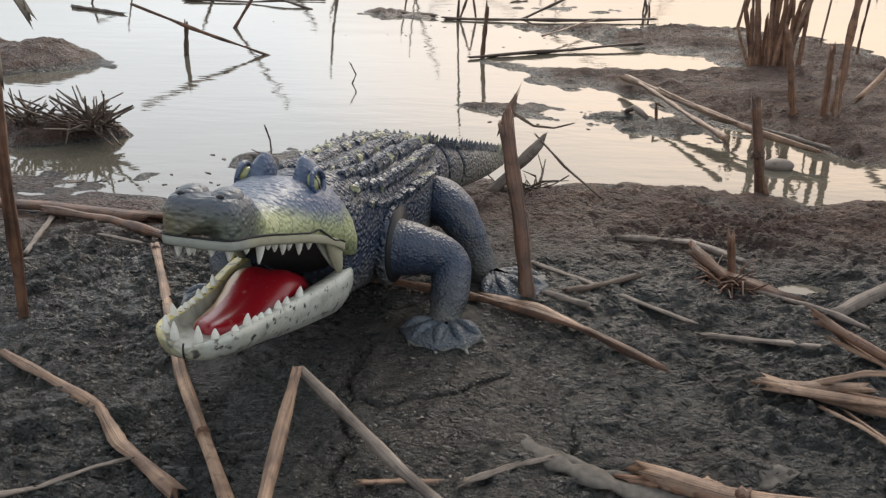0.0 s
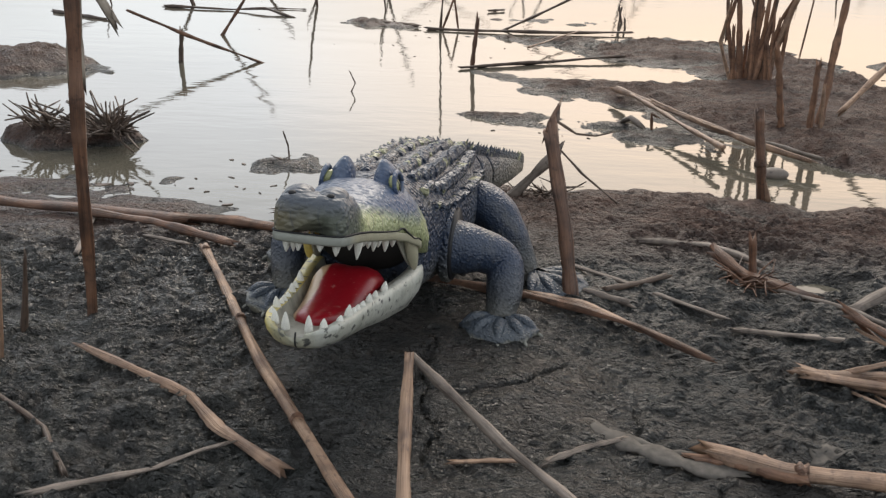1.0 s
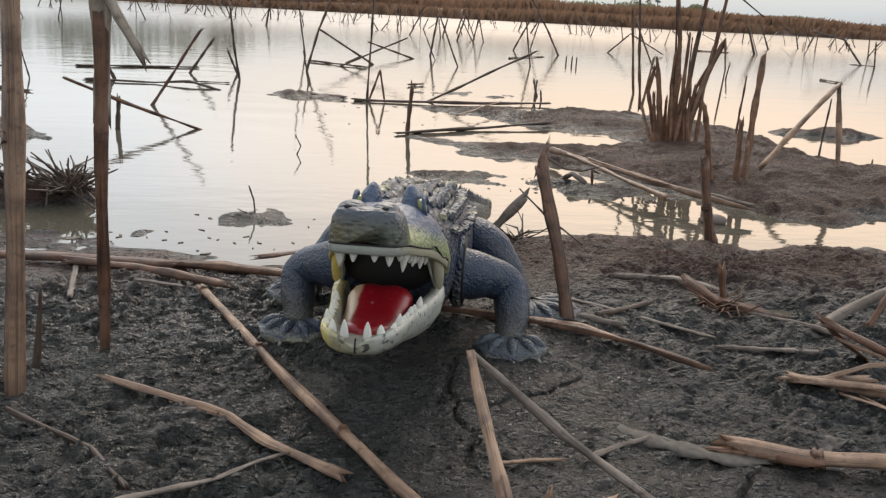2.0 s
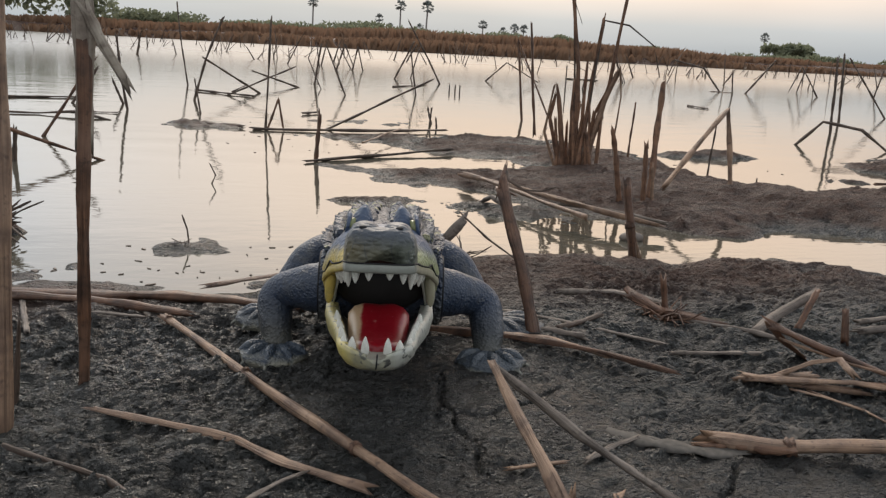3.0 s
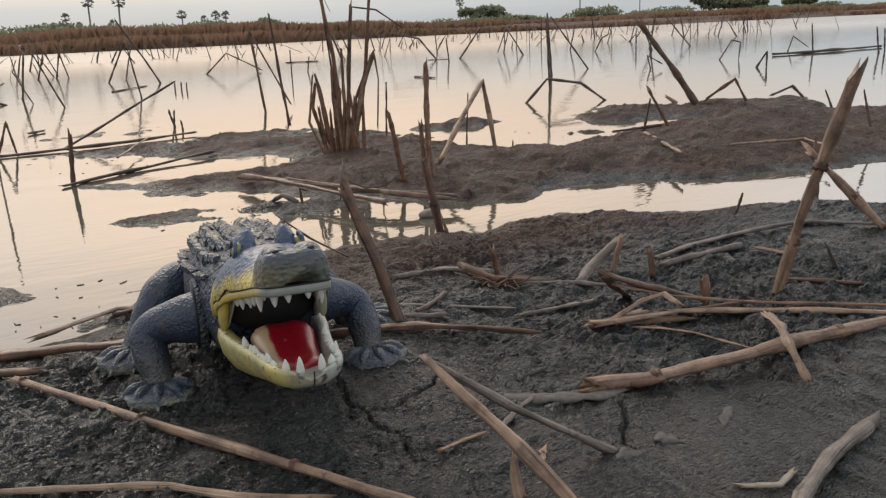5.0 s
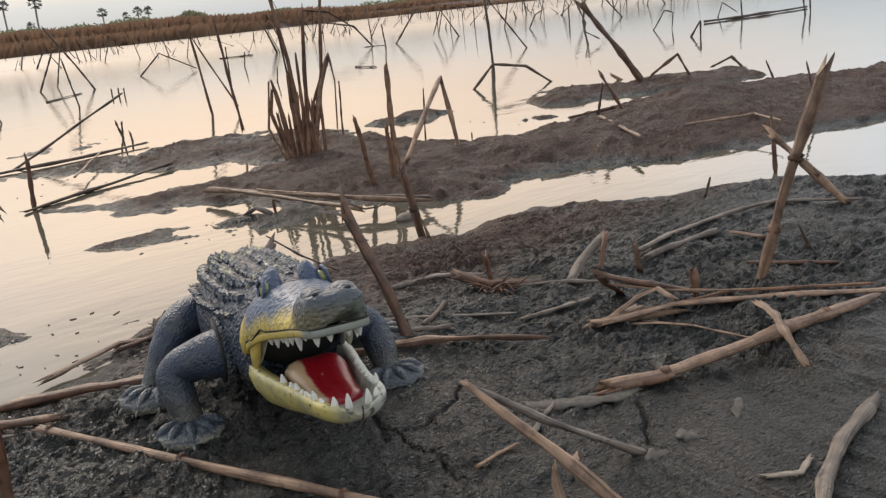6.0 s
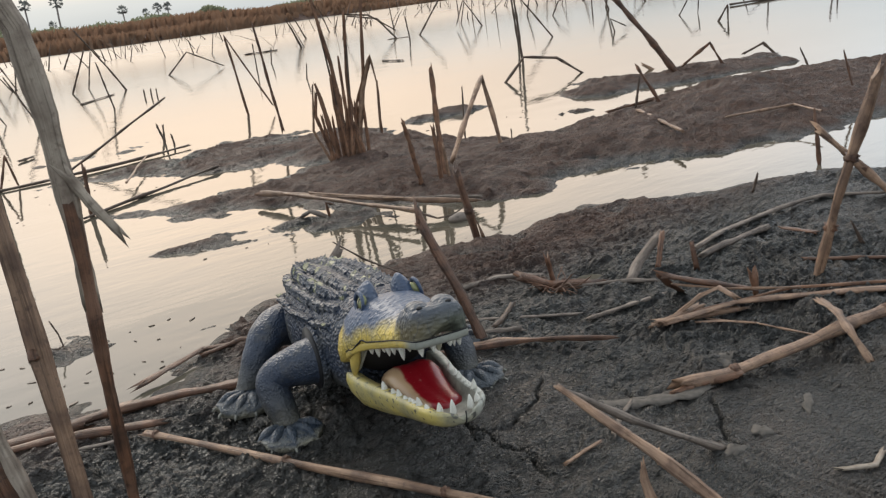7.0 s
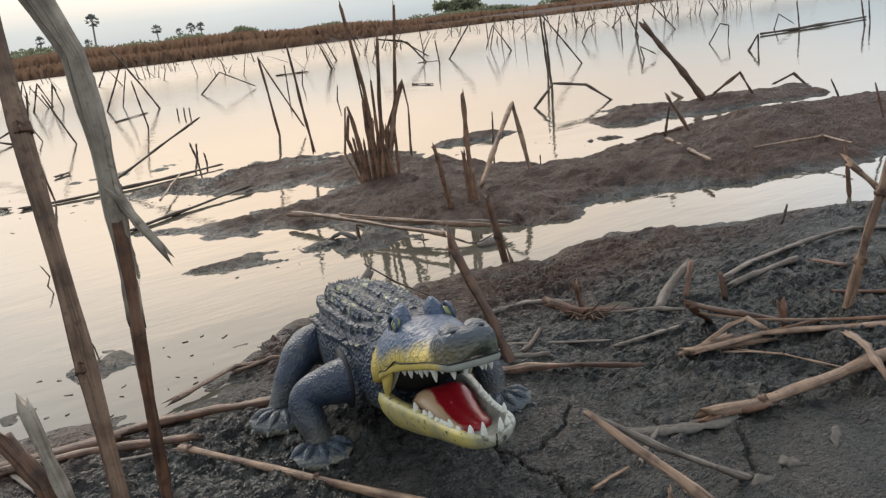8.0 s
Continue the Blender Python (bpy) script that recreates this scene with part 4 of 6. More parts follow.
# tongue
TNG = [(-0.086, 0.0180, 0.0870), (-0.098, 0.0205, 0.0930), (-0.108, 0.0212, 0.0972), (-0.118, 0.0212, 0.0980), (-0.130, 0.0202, 0.0945), (-0.144, 0.0195, 0.0912), (-0.158, 0.0186, 0.0908), (-0.170, 0.0162, 0.0920), (-0.179, 0.0110, 0.0925), (-0.183, 0.003, 0.0915)]
rings = []
for y, hw, top in interp_rows(TNG, 0.004):
    prof = [(1, 0.0), (0.98, 0.45), (0.80, 0.82), (0.48, 1.0), (0.12, 0.97), (0.0, 0.94), (-0.12, 0.97), (-0.48, 1.0), (-0.80, 0.82), (-0.98, 0.45), (-1, 0.0), (-0.6, -0.5), (0.6, -0.5)]
    h = 0.0125 if y > -0.17 else 0.009
    rings.append([Vector((x * hw, y, top - h + z * h)) for x, z in prof])
part("tongue", loft(rings), TONGUE, croc, "glossy red tongue with one flesh-coloured flank")


# teeth
def tooth_data():
    bm = loft([[Vector((math.cos(a) * r, math.sin(a) * r * 0.85 + 0.12 * z * z, z)) for a in np.linspace(0, 2 * math.pi, 9)[:-1]] for z, r in ((-0.15, 0.36), (0.0, 0.37), (0.3, 0.33), (0.6, 0.24), (0.85, 0.125), (0.97, 0.05))])
    me = bpy.data.meshes.new("tooth")
    bm.to_mesh(me)
    bm.free()
    me.materials.append(TOOTH)
    me.shade_smooth()
    return me


TOOTH_ME = tooth_data()


def tooth(p, length, width, down, lean, parent):
    ob = new("tooth", TOOTH_ME)
    ob.parent = parent
    ob.matrix_basis = Matrix.Translation(p) @ Euler((radians(180 if down else 0) + lean[0], lean[1], 0)).to_matrix().to_4x4() @ Matrix.Diagonal((width, width, length, 1))


r = np.array(UPPER)[::-1]
rl = np.array(LOWER)[::-1]
rng = random.Random(8)
up_set = [(-0.170, 0.0045), (-0.156, 0.0120), (-0.148, 0.0040), (-0.142, 0.0062), (-0.134, 0.0075), (-0.128, 0.0050), (-0.119, 0.0090), (-0.110, 0.0058)]
low_set = [(-0.190, 0.0050), (-0.179, 0.0080), (-0.171, 0.0038), (-0.165, 0.0044), (-0.157, 0.0040), (-0.147, 0.0066), (-0.138, 0.0052), (-0.124, 0.0078)]
for sx in (-1, 1):
    for y, ln in up_set:
        hw, lip = float(np.interp(y, r[:, 0], r[:, 1])), float(np.interp(y, r[:, 0], r[:, 3]))
        tooth((sx * hw * 0.88, y, lip + 0.001), ln * rng.uniform(1.0, 1.25), 0.0052 + ln * 0.22, True, (rng.uniform(-0.12, 0.12), sx * 0.05), head)
    for y, ln in low_set:
        hw, rim = float(np.interp(y, rl[:, 0], rl[:, 1])), float(np.interp(y, rl[:, 0], rl[:, 2]))
        tooth((sx * hw * 0.88, y, rim - 0.0012), ln * rng.uniform(0.85, 1.05), 0.0054 + ln * 0.24, False, (rng.uniform(-0.1, 0.1), sx * 0.10), jaw)
for x, y, z, ln in ((-0.0064, -0.1825, 0.1402, 0.0070), (0.0062, -0.1825, 0.1402, 0.0062), (-0.0145, -0.1795, 0.1392, 0.0085), (0.0145, -0.1795, 0.1392, 0.0080)):
    tooth((x, y, z), ln, 0.0078, True, (-0.1, 0), head)
for x, y, z, ln in ((-0.0066, -0.2040, 0.0960, 0.0092), (0.0068, -0.2040, 0.0960, 0.0088), (0.0140, -0.2000, 0.0965, 0.0055), (-0.0145, -0.1995, 0.0965, 0.0068)):
    tooth((x, y, z), ln, 0.0070, False, (0.05, 0), jaw)


# legs
def limb(points, name, n=18, label=""):
    """A swelling limb along points of (place, radius), bent smoothly."""
    dense = []
    P = [(Vector(p), r) for p, r in points]
    for i in range(len(P) - 1):
        p0, p1, p2, p3 = P[max(i - 1, 0)], P[i], P[i + 1], P[min(i + 2, len(P) - 1)]
        for k in range(6):
            u = k / 6
            c = [0.5 * ((2 * b) + (c2 - a) * u + (2 * a - 5 * b + 4 * c2 - d) * u * u + (3 * b - a - 3 * c2 + d) * u ** 3) for a, b, c2, d in ((p0[0], p1[0], p2[0], p3[0]),)]
            dense.append((c[0], p1[1] + (p2[1] - p1[1]) * (u * u * (3 - 2 * u))))
    dense.append(P[-1])
    rings = []
    side = None
    for i, (p, rad) in enumerate(dense):
        d = (dense[min(i + 1, len(dense) - 1)][0] - dense[max(i - 1, 0)][0]).normalized()
        if side is None:
            side = d.cross(Vector((0, 1, 0.3))).normalized()
        side = (side - d * side.dot(d)).normalized()
        nor = d.cross(side)
        rings.append([p + side * math.cos(a) * rad + nor * math.sin(a) * rad for a in np.linspace(0, 2 * math.pi, n + 1)[:-1]])
    return loft(rings)


def toe_mesh(root, tip, r):
    root, tip = Vector(root), Vector(tip)
    mid = root.lerp(tip, 0.55) + Vector((0, 0, r * 0.8))
    return limb([(root, r), (mid, r * 1.05), (tip, r * 0.45)], "toe", 10)


def foot(parent, wrist, heading, spread, count, length, z0, sx):
    """Palm, web and toes that fan out from the wrist."""
    wrist = Vector(wrist)
    tips = []
    for i in range(count):
        a = radians(heading + spread * (i / (count - 1) - 0.5))
        ln = length * (0.86 + 0.14 * math.sin(math.pi * i / (count - 1)))
        tips.append(Vector((wrist.x + sx * math.sin(a) * ln, wrist.y - math.cos(a) * ln, z0 + 0.0035)))
    base = [Vector((wrist.x + (t.x - wrist.x) * -0.30, wrist.y + (t.y - wrist.y) * -0.30, z0)) for t in tips]
    rim = []
    for i, t in enumerate(tips):
        rim.append(wrist.lerp(t, 1.06))
        if i < count - 1:
            rim.append(wrist.lerp((t + tips[i + 1]) / 2, 1.02))
    outline = [Vector((p.x, p.y, z0)) for p in rim + base[::-1]]
    top = [Vector((p.x, p.y, z0 + 0.0075)) for p in outline]
    apex = [Vector((wrist.x + (p.x - wrist.x) * 0.45, wrist.y + (p.y - wrist.y) * 0.45, z0 + 0.013)) for p in outline]
    palm = part("foot", loft([outline, top, apex]), FOOT, parent, "webbed foot with a pale rim")
    for t in tips:
        s = wrist.lerp(t, 0.22)
        part("toe", toe_mesh((s.x, s.y, z0 + 0.0085), (t.x, t.y, z0 + 0.0058), 0.0044), FOOT, palm)
        t = t + (t - s).normalized() * 0.002
        claw = t + (t - s).normalized() * 0.0045
        part("claw", limb([(t + Vector((0, 0, 0.0005)), 0.0016), (t.lerp(claw, 0.5), 0.0012), (claw - Vector((0, 0, 0.002)), 0.0005)], "claw", 6), CLAW, palm, "pale worn claw")


def front_leg(sx, wx, wy, z0, heading):
    leg = part("front_leg", limb([((sx * 0.040, 0.004, 0.076), 0.0240), ((sx * 0.055, 0.006, 0.075), 0.0200), ((sx * 0.072, 0.010, 0.072), 0.0165), ((sx * 0.0855, 0.012, 0.064), 0.0150), ((sx * (0.6 * wx + 0.4 * 0.09), 0.55 * wy + 0.45 * 0.013, 0.048), 0.0140), ((sx * wx, wy, 0.034), 0.0118), ((sx * wx, wy - 0.004, 0.022), 0.0125)], "front_leg"), LIMB, croc, "bent blue-grey front leg")
    foot(leg, (sx * wx, wy - 0.003, z0 + 0.010), heading, 128, 5, 0.036, z0, sx)
    d = limb([((sx * 0.0425, 0.001, 0.079), 0.0292), ((sx * 0.0462, 0.001, 0.079), 0.0297), ((sx * 0.0485, 0.001, 0.079), 0.0290)], "disc", 28)
    part("shoulder_disc", d, SKIN, croc, "round shoulder collar of the moulded body")
    part("shoulder_gap", limb([((sx * 0.0482, 0.002, 0.079), 0.0276), ((sx * 0.0500, 0.002, 0.079), 0.0276)], "gap", 24), BLACK, croc, "black joint gap at the shoulder")


front_leg(1, 0.089, -0.012, 0.0225, 6)
front_leg(-1, 0.083, -0.004, 0.0200, 6)
for sx in (1, -1):
    leg = part("hind_leg", limb([((sx * 0.036, 0.118, 0.074), 0.0235), ((sx * 0.052, 0.112, 0.077), 0.0205), ((sx * 0.067, 0.103, 0.073), 0.0178), ((sx * 0.079, 0.096, 0.060), 0.0152), ((sx * 0.088, 0.093, 0.045), 0.0132), ((sx * 0.095, 0.090, 0.032), 0.0122), ((sx * 0.100, 0.088, 0.022), 0.0125)], "hind_leg"), LIMB, croc, "folded blue-grey hind leg")
    foot(leg, (sx * (0.103 if sx > 0 else 0.094), 0.084, 0.028), 55 if sx > 0 else 34, 100, 5, 0.048 if sx > 0 else 0.040, 0.0215, sx)

# ---- sticks and strips that lie on the near mud ----
def lie(points, r0, kind, label, lift=0.5, r1=None, name="reed_stick", category="stick", seed=0, sag=True, **kw):
    """A stick that rests on the mud along its plan."""
    pts = []
    for p in resample([(x, y, 0) for x, y in points], 0.03):
        pts.append((p.x, p.y, ground_at(p.x, p.y)))
    if sag:        # a stiff stick bridges the hollows: smooth its height
        zs = np.array([p[2] for p in pts])
        k = min(5, max(1, len(zs) // 2))
        pad = np.pad(zs, k, mode="edge")
        zs = np.array([0.5 * pad[i:i + 2 * k + 1].mean() + 0.5 * pad[i:i + 2 * k + 1].max() for i in range(len(zs))])
        pts = [(x, y, z) for (x, y, _), z in zip(pts, zs)]
    pts = [(x, y, z + r0 * lift) for x, y, z in pts]
    return stalk(pts, r0, kind, label, r1=r1, name=name, category=category, seed=seed, **kw)


lie([(-0.216, 0.768), (-0.120, 0.543), (-0.050, 0.402), (-0.010, 0.30)], 0.0036, "tan", "straight tan dry reed stick lying on mud", r1=0.0044, nodes=(0.03, 0.33, 0.62, 0.85), flat=0.9)
lie([(-0.258, 0.578), (-0.187, 0.527), (-0.160, 0.508), (-0.132, 0.470), (-0.090, 0.431)], 0.0036, "tan", "crooked flattened tan leaf strip on mud", r1=0.0044, flat=0.45, name="leaf_strip", category="dead leaf", wob=0.2)
lie([(-0.215, 0.400), (-0.158, 0.426), (-0.136, 0.445), (-0.122, 0.453)], 0.0035, "grey", "small pale torn leaf strip on mud", r1=0.0017, flat=0.3, name="leaf_strip", category="dead leaf", wob=0.25)
lie([(-0.30, 0.52), (-0.235, 0.465), (-0.205, 0.42)], 0.0018, "dark", "thin dark twig half sunk in mud", name="twig", category="twig")

tent = thing("bent_reed", "reed stalk snapped into an upright tent on mud", "reed", at=(-0.020, 0.422, 0.0))
for pts, k, r0, r1, lab, seed in (([(-0.020, 0.422, 0.098), (-0.0195, 0.34, 0.077), (-0.017, 0.27, 0.052), (0.004, 0.20, 0.012)], "tan", 0.0026, 0.0048, "tan front half", 5),
                                  ([(-0.019, 0.424, 0.096), (0.030, 0.402, 0.058), (0.100, 0.376, 0.013)], "grey", 0.0029, 0.0034, "grey weathered rear half", 6)):
    ob = part("stalk_half", stalk_mesh(pts, r0, r1, rng=random.Random(seed), nodes=(0.12, 0.55), flat=0.9, bow=0.5, jag=0.4), REED[k], None, lab)
    ob.parent, ob.matrix_parent_inverse = tent, Matrix.Translation((0.020, -0.422, 0.0))

lie([(0.162, 0.463), (0.200, 0.447), (0.285, 0.428), (0.377, 0.415), (0.46, 0.402)], 0.0060, "tan", "thick pale tan reed stick lying on mud", r1=0.0060, nodes=(0.165, 0.80), flat=0.95, lift=0.7)
lie([(0.150, 0.462), (0.170, 0.459), (0.204, 0.444)], 0.0039, "rust", "broad split sheath at the stick's end", r1=0.0077, flat=0.5, name="leaf_sheath", category="dead leaf", wob=0.22, lift=0.6)
lie([(0.088, 0.500), (0.112, 0.474), (0.150, 0.452), (0.172, 0.446)], 0.0050, "clay", "frayed grey husk torn from a reed stick", r1=0.0071, flat=0.25, name="leaf_strip", category="dead leaf", wob=0.4, lift=0.15, jag=2.0)
lie([(0.118, 0.484), (0.138, 0.470), (0.158, 0.470)], 0.0035, "clay", "crumbled pale husk fibre on mud", r1=0.0025, flat=0.3, name="leaf_strip", category="dead leaf", wob=0.4, lift=0.2)
lie([(0.062, 0.452), (0.088, 0.468), (0.112, 0.478)], 0.0030, "grey", "thin curled grey husk strip on mud", r1=0.0020, flat=0.35, name="leaf_strip", category="dead leaf", wob=0.3, lift=0.3)

# pile of broken leaves
for pts, r0, k, lab, kw in (
        ([(0.292, 0.596, 0.055), (0.330, 0.570, 0.040), (0.372, 0.540, 0.026)], 0.0052, "brown", "red-brown folded reed stick in a heap", dict(flat=0.75, r1=0.0038)),
        ([(0.294, 0.599, 0.054), (0.318, 0.606, 0.034), (0.346, 0.612, 0.016)], 0.0067, "rust", "broad folded leaf flap of the heap", dict(flat=0.28, r1=0.0055)),
        ([(0.261, 0.560, 0.020), (0.340, 0.540, 0.020), (0.402, 0.492, 0.020), (0.480, 0.416, 0.020), (0.54, 0.36, 0.018)], 0.0055, "tan", "long flat tan leaf strip on mud", dict(flat=0.40, r1=0.0063, wob=0.22)),
        ([(0.300, 0.572, 0.014), (0.400, 0.512, 0.024), (0.500, 0.420, 0.022)], 0.0029, "rust", "narrow split leaf beside the long strip", dict(flat=0.5)),
        ([(0.300, 0.588, 0.044), (0.345, 0.552, 0.032), (0.400, 0.505, 0.026)], 0.0022, "tan", "thin peeled strip under the folded stick", dict(flat=0.5)),
        ([(0.285, 0.576, 0.014), (0.318, 0.566, 0.030), (0.335, 0.555, 0.036), (0.330, 0.533, 0.032)], 0.0039, "tan", "arched tan leaf strip on the heap", dict(flat=0.4)),
        ([(0.300, 0.545, 0.014), (0.318, 0.500, 0.014), (0.316, 0.431, 0.018)], 0.0015, "tan", "thin curling tan leaf shred", dict(flat=0.6)),
        ([(0.358, 0.456, 0.036), (0.330, 0.420, 0.040), (0.308, 0.395, 0.034), (0.298, 0.368, 0.012)], 0.0047, "tan", "pale ribbon leaf draped over a stick", dict(flat=0.22, r1=0.0029, wob=0.25)),
        ([(0.385, 0.545, 0.012), (0.384, 0.545, 0.024), (0.382, 0.546, 0.039)], 0.0040, "rust", "ragged fan-shaped husk beside the heap", dict(flat=0.3, r1=0.0084, jag=1.6)),
        ([(0.345, 0.690, 0.013), (0.380, 0.708, 0.024), (0.430, 0.715, 0.045)], 0.0066, "grey", "pale split reed stub slanting from mud", dict(flat=0.5)),
        ([(0.395, 0.690, 0.014), (0.425, 0.705, 0.050)], 0.0034, "brown", "dark brown stub slanting from mud", dict(flat=0.7)),
        ([(0.425, 0.655, 0.013), (0.425, 0.660, 0.040)], 0.0040, "brown", "short dark brown reed stub in mud", dict(flat=0.7))):
    stalk(pts, r0, k, lab, name="leaf_strip" if "leaf" in lab else "reed_stub", category="dead leaf" if "leaf" in lab else "stub", group="heap of broken reeds", **kw)
lie([(0.450, 0.670), (0.510, 0.675), (0.590, 0.672)], 0.0049, "grey", "grey-tan stick lying on the mud ridge", flat=0.7)
lie([(0.470, 0.690), (0.543, 0.706), (0.690, 0.700), (0.76, 0.697), (0.83, 0.60)], 0.0044, "grey", "long bent grey stick lying on the mud", flat=0.6)
lie([(0.505, 0.562), (0.560, 0.49)], 0.0025, "brown", "small brown twig on grey mud", name="twig", category="twig")
lie([(0.601, 0.656), (0.600, 0.604)], 0.0042, "brown", "short red-brown leaf scrap on mud", name="leaf_strip", category="dead leaf", flat=0.4)
stalk([(0.600, 0.545, 0.012), (0.590, 0.552, 0.040)], 0.0034, "dark", "short dark stub poking from mud", name="reed_stub", category="stub", r1=0.0013)

root = lie([(-0.04, 0.69), (0.070, 0.660), (0.110, 0.640), (0.150, 0.616), (0.192, 0.572)], 0.0049, "brown", "dark brown split stick running under the toy", r1=0.0035, flat=0.7, wob=0.28)
lie([(0.075, 0.668), (0.118, 0.650), (0.155, 0.618)], 0.0046, "tan", "tan split husk beside the brown stick", flat=0.5, wob=0.2, r1=0.0034)
lie([(0.112, 0.690), (0.150, 0.668)], 0.0038, "grey", "short grey stick half sunk in mud")
lie([(0.114, 0.762), (0.179, 0.703), (0.228, 0.660)], 0.0034, "grey", "buried grey leaf rib in mud", lift=-0.1, flat=0.5)
lie([(0.238, 0.652), (0.296, 0.638), (0.332, 0.628)], 0.0035, "grey", "flat grey leaf pressed into mud", lift=0.0, flat=0.4)
lie([(0.205, 0.85), (0.27, 0.845), (0.31, 0.80)], 0.0032, "grey", "thin grey root arching on the mud ridge", lift=0.4, name="root", category="root")
lie([(0.20, 0.735), (0.155, 0.70), (0.135, 0.69)], 0.0025, "dark", "dark thin twig pressed in mud", name="twig", category="twig", lift=0.1)
lie([(0.290, 0.735), (0.345, 0.690), (0.365, 0.665)], 0.0025, "grey", "thin pale stem lying on mud", name="twig", category="twig")

stalk([(0.016, 0.372, 0.004), (0.020, 0.384, 0.020), (0.021, 0.386, 0.036)], 0.0046, "tan", "short pale tan stub beside the tent reed", name="reed_stub", category="stub", flat=0.4, r1=0.0017)
lie([(0.085, 0.235), (0.145, 0.268), (0.205, 0.287), (0.27, 0.300)], 0.0050, "grey", "thick greyish dry stick lying on mud", r1=0.0059, flat=0.8, wob=0.16)
lie([(0.130, 0.300), (0.150, 0.286), (0.172, 0.292)], 0.0024, "pale", "small pale torn straw on mud", name="twig", category="twig", flat=0.5)
lie([(0.005, 0.449), (0.030, 0.452), (0.046, 0.453)], 0.0022, "tan", "thin tan straw lying on mud", name="twig", category="twig", flat=0.6)
lie([(0.262, 0.580), (0.290, 0.570), (0.322, 0.572)], 0.0050, "tan", "stout broken tan stick on mud", flat=0.7, wob=0.2)
lie([(0.265, 0.574), (0.300, 0.552), (0.345, 0.535)], 0.0052, "tan", "split tan leaf strip on mud", name="leaf_strip", category="dead leaf", flat=0.4, wob=0.2)
lie([(0.285, 0.548), (0.300, 0.525), (0.312, 0.498)], 0.0020, "tan", "thin tan leaf shred on mud", name="twig", category="twig", flat=0.5)

# brown leaning leaf with a folded tip
lean = thing("leaning_reed", "tall flat red-brown reed leaf leaning from mud", "reed", at=(0.110, 0.668, 0.0))
for nm, pts, k, r0, r1, fl, lab in (("blade", [(0.110, 0.663, 0.006), (0.099, 0.692, 0.078), (0.086, 0.724, 0.148)], "brown", 0.0062, 0.0058, 0.5, ""), ("folded_tip", [(0.085, 0.725, 0.146), (0.086, 0.728, 0.156), (0.090, 0.736, 0.164), (0.094, 0.743, 0.171)], "brown", 0.0060, 0.0008, 0.25, "pale folded leaf tip"),
                                    ("ribbon", [(0.092, 0.740, 0.167), (0.091, 0.728, 0.157), (0.106, 0.724, 0.149), (0.122, 0.722, 0.148), (0.134, 0.720, 0.152)], "dark", 0.0018, 0.0006, 0.5, "thin hanging dark ribbon")):
    ob = part(nm, stalk_mesh(pts, r0, r1, flat=fl, rng=random.Random(len(nm)), bow=0.1, sides=8), REED[k], None, lab)
    ob.parent, ob.matrix_parent_inverse = lean, Matrix.Translation((-0.110, -0.668, 0.0))

stalk([(0.396, 1.043, -0.01), (0.386, 1.047, 0.05), (0.377, 1.052, 0.108)], 0.0069, "brown", "red-brown broken reed stub at the water's edge", name="reed_stub", category="stub", flat=0.7, nodes=(0.5,))
stalk([(0.400, 1.035, 0.004), (0.392, 1.036, 0.03)], 0.0038, "tan", "pale torn sheath at the stub's foot", name="leaf_strip", category="dead leaf", flat=0.3, r1=0.0008)
stalk([(0.452, 0.518, 0.005), (0.462, 0.498, 0.10), (0.485, 0.464, 0.240)], 0.0060, "tan", "leaning tan reed stalk stuck in mud", nodes=(0.3, 0.62), r1=0.0069, flat=0.85)
stalk([(0.815, 0.615, 0.012), (0.790, 0.660, 0.065), (0.765, 0.706, 0.118)], 0.0060, "tan", "slanting tan reed stalk at the water's edge", r1=0.0050, nodes=(0.4,))

# two tall stalks beside the camera's way
tall = thing("tall_reed", "tall thin brown reed with a pale torn sheath above", "reed", at=(-0.268, 0.633, 0.0))
for nm, pts, k, r0, r1, fl, nd, lab in (("stem", [(-0.268, 0.633, -0.01), (-0.264, 0.632, 0.10), (-0.260, 0.633, 0.22), (-0.259, 0.635, 0.30)], "brown", 0.0042, 0.0052, 1, (0.62,), ""), ("sheath", [(-0.261, 0.633, 0.195), (-0.259, 0.634, 0.26), (-0.259, 0.634, 0.325), (-0.265, 0.635, 0.383), (-0.281, 0.638, 0.424), (-0.300, 0.640, 0.48)], "pale", 0.0058, 0.0105, 0.7, (), "pale weathered leaf sheath"),
                                        ("broken_leaf", [(-0.258, 0.631, 0.288), (-0.246, 0.630, 0.262), (-0.230, 0.629, 0.234)], "pale", 0.0042, 0.0030, 0.5, (), "snapped leaf that hangs down")):
    ob = part(nm, stalk_mesh(pts, r0, r1, flat=fl, nodes=nd, rng=random.Random(3), bow=0.1), REED[k], None, lab)
    ob.parent, ob.matrix_parent_inverse = tall, Matrix.Translation((0.268, -0.633, 0.0))
stalk([(-0.3085, 0.555, -0.01), (-0.3085, 0.575, 0.10), (-0.309, 0.590, 0.18), (-0.3085, 0.612, 0.30), (-0.3085, 0.6345, 0.42), (-0.308, 0.653, 0.52)], 0.0060, "tan", "thick tan-brown jointed reed stalk in mud", r1=0.0063, nodes=(0.36, 0.66), name="tall_reed")
stalk([(-0.313, 0.612, 0.0), (-0.309, 0.616, 0.035), (-0.307, 0.620, 0.068)], 0.0035, "dark", "short dark twig upright in mud", r1=0.0010, name="twig", category="twig")
stalk([(-0.325, 0.558, 0.0), (-0.338, 0.593, 0.094), (-0.348, 0.620, 0.159)], 0.0049, "pale", "short grey snapped reed upright in mud", name="reed_stub", category="stub", flat=0.7)
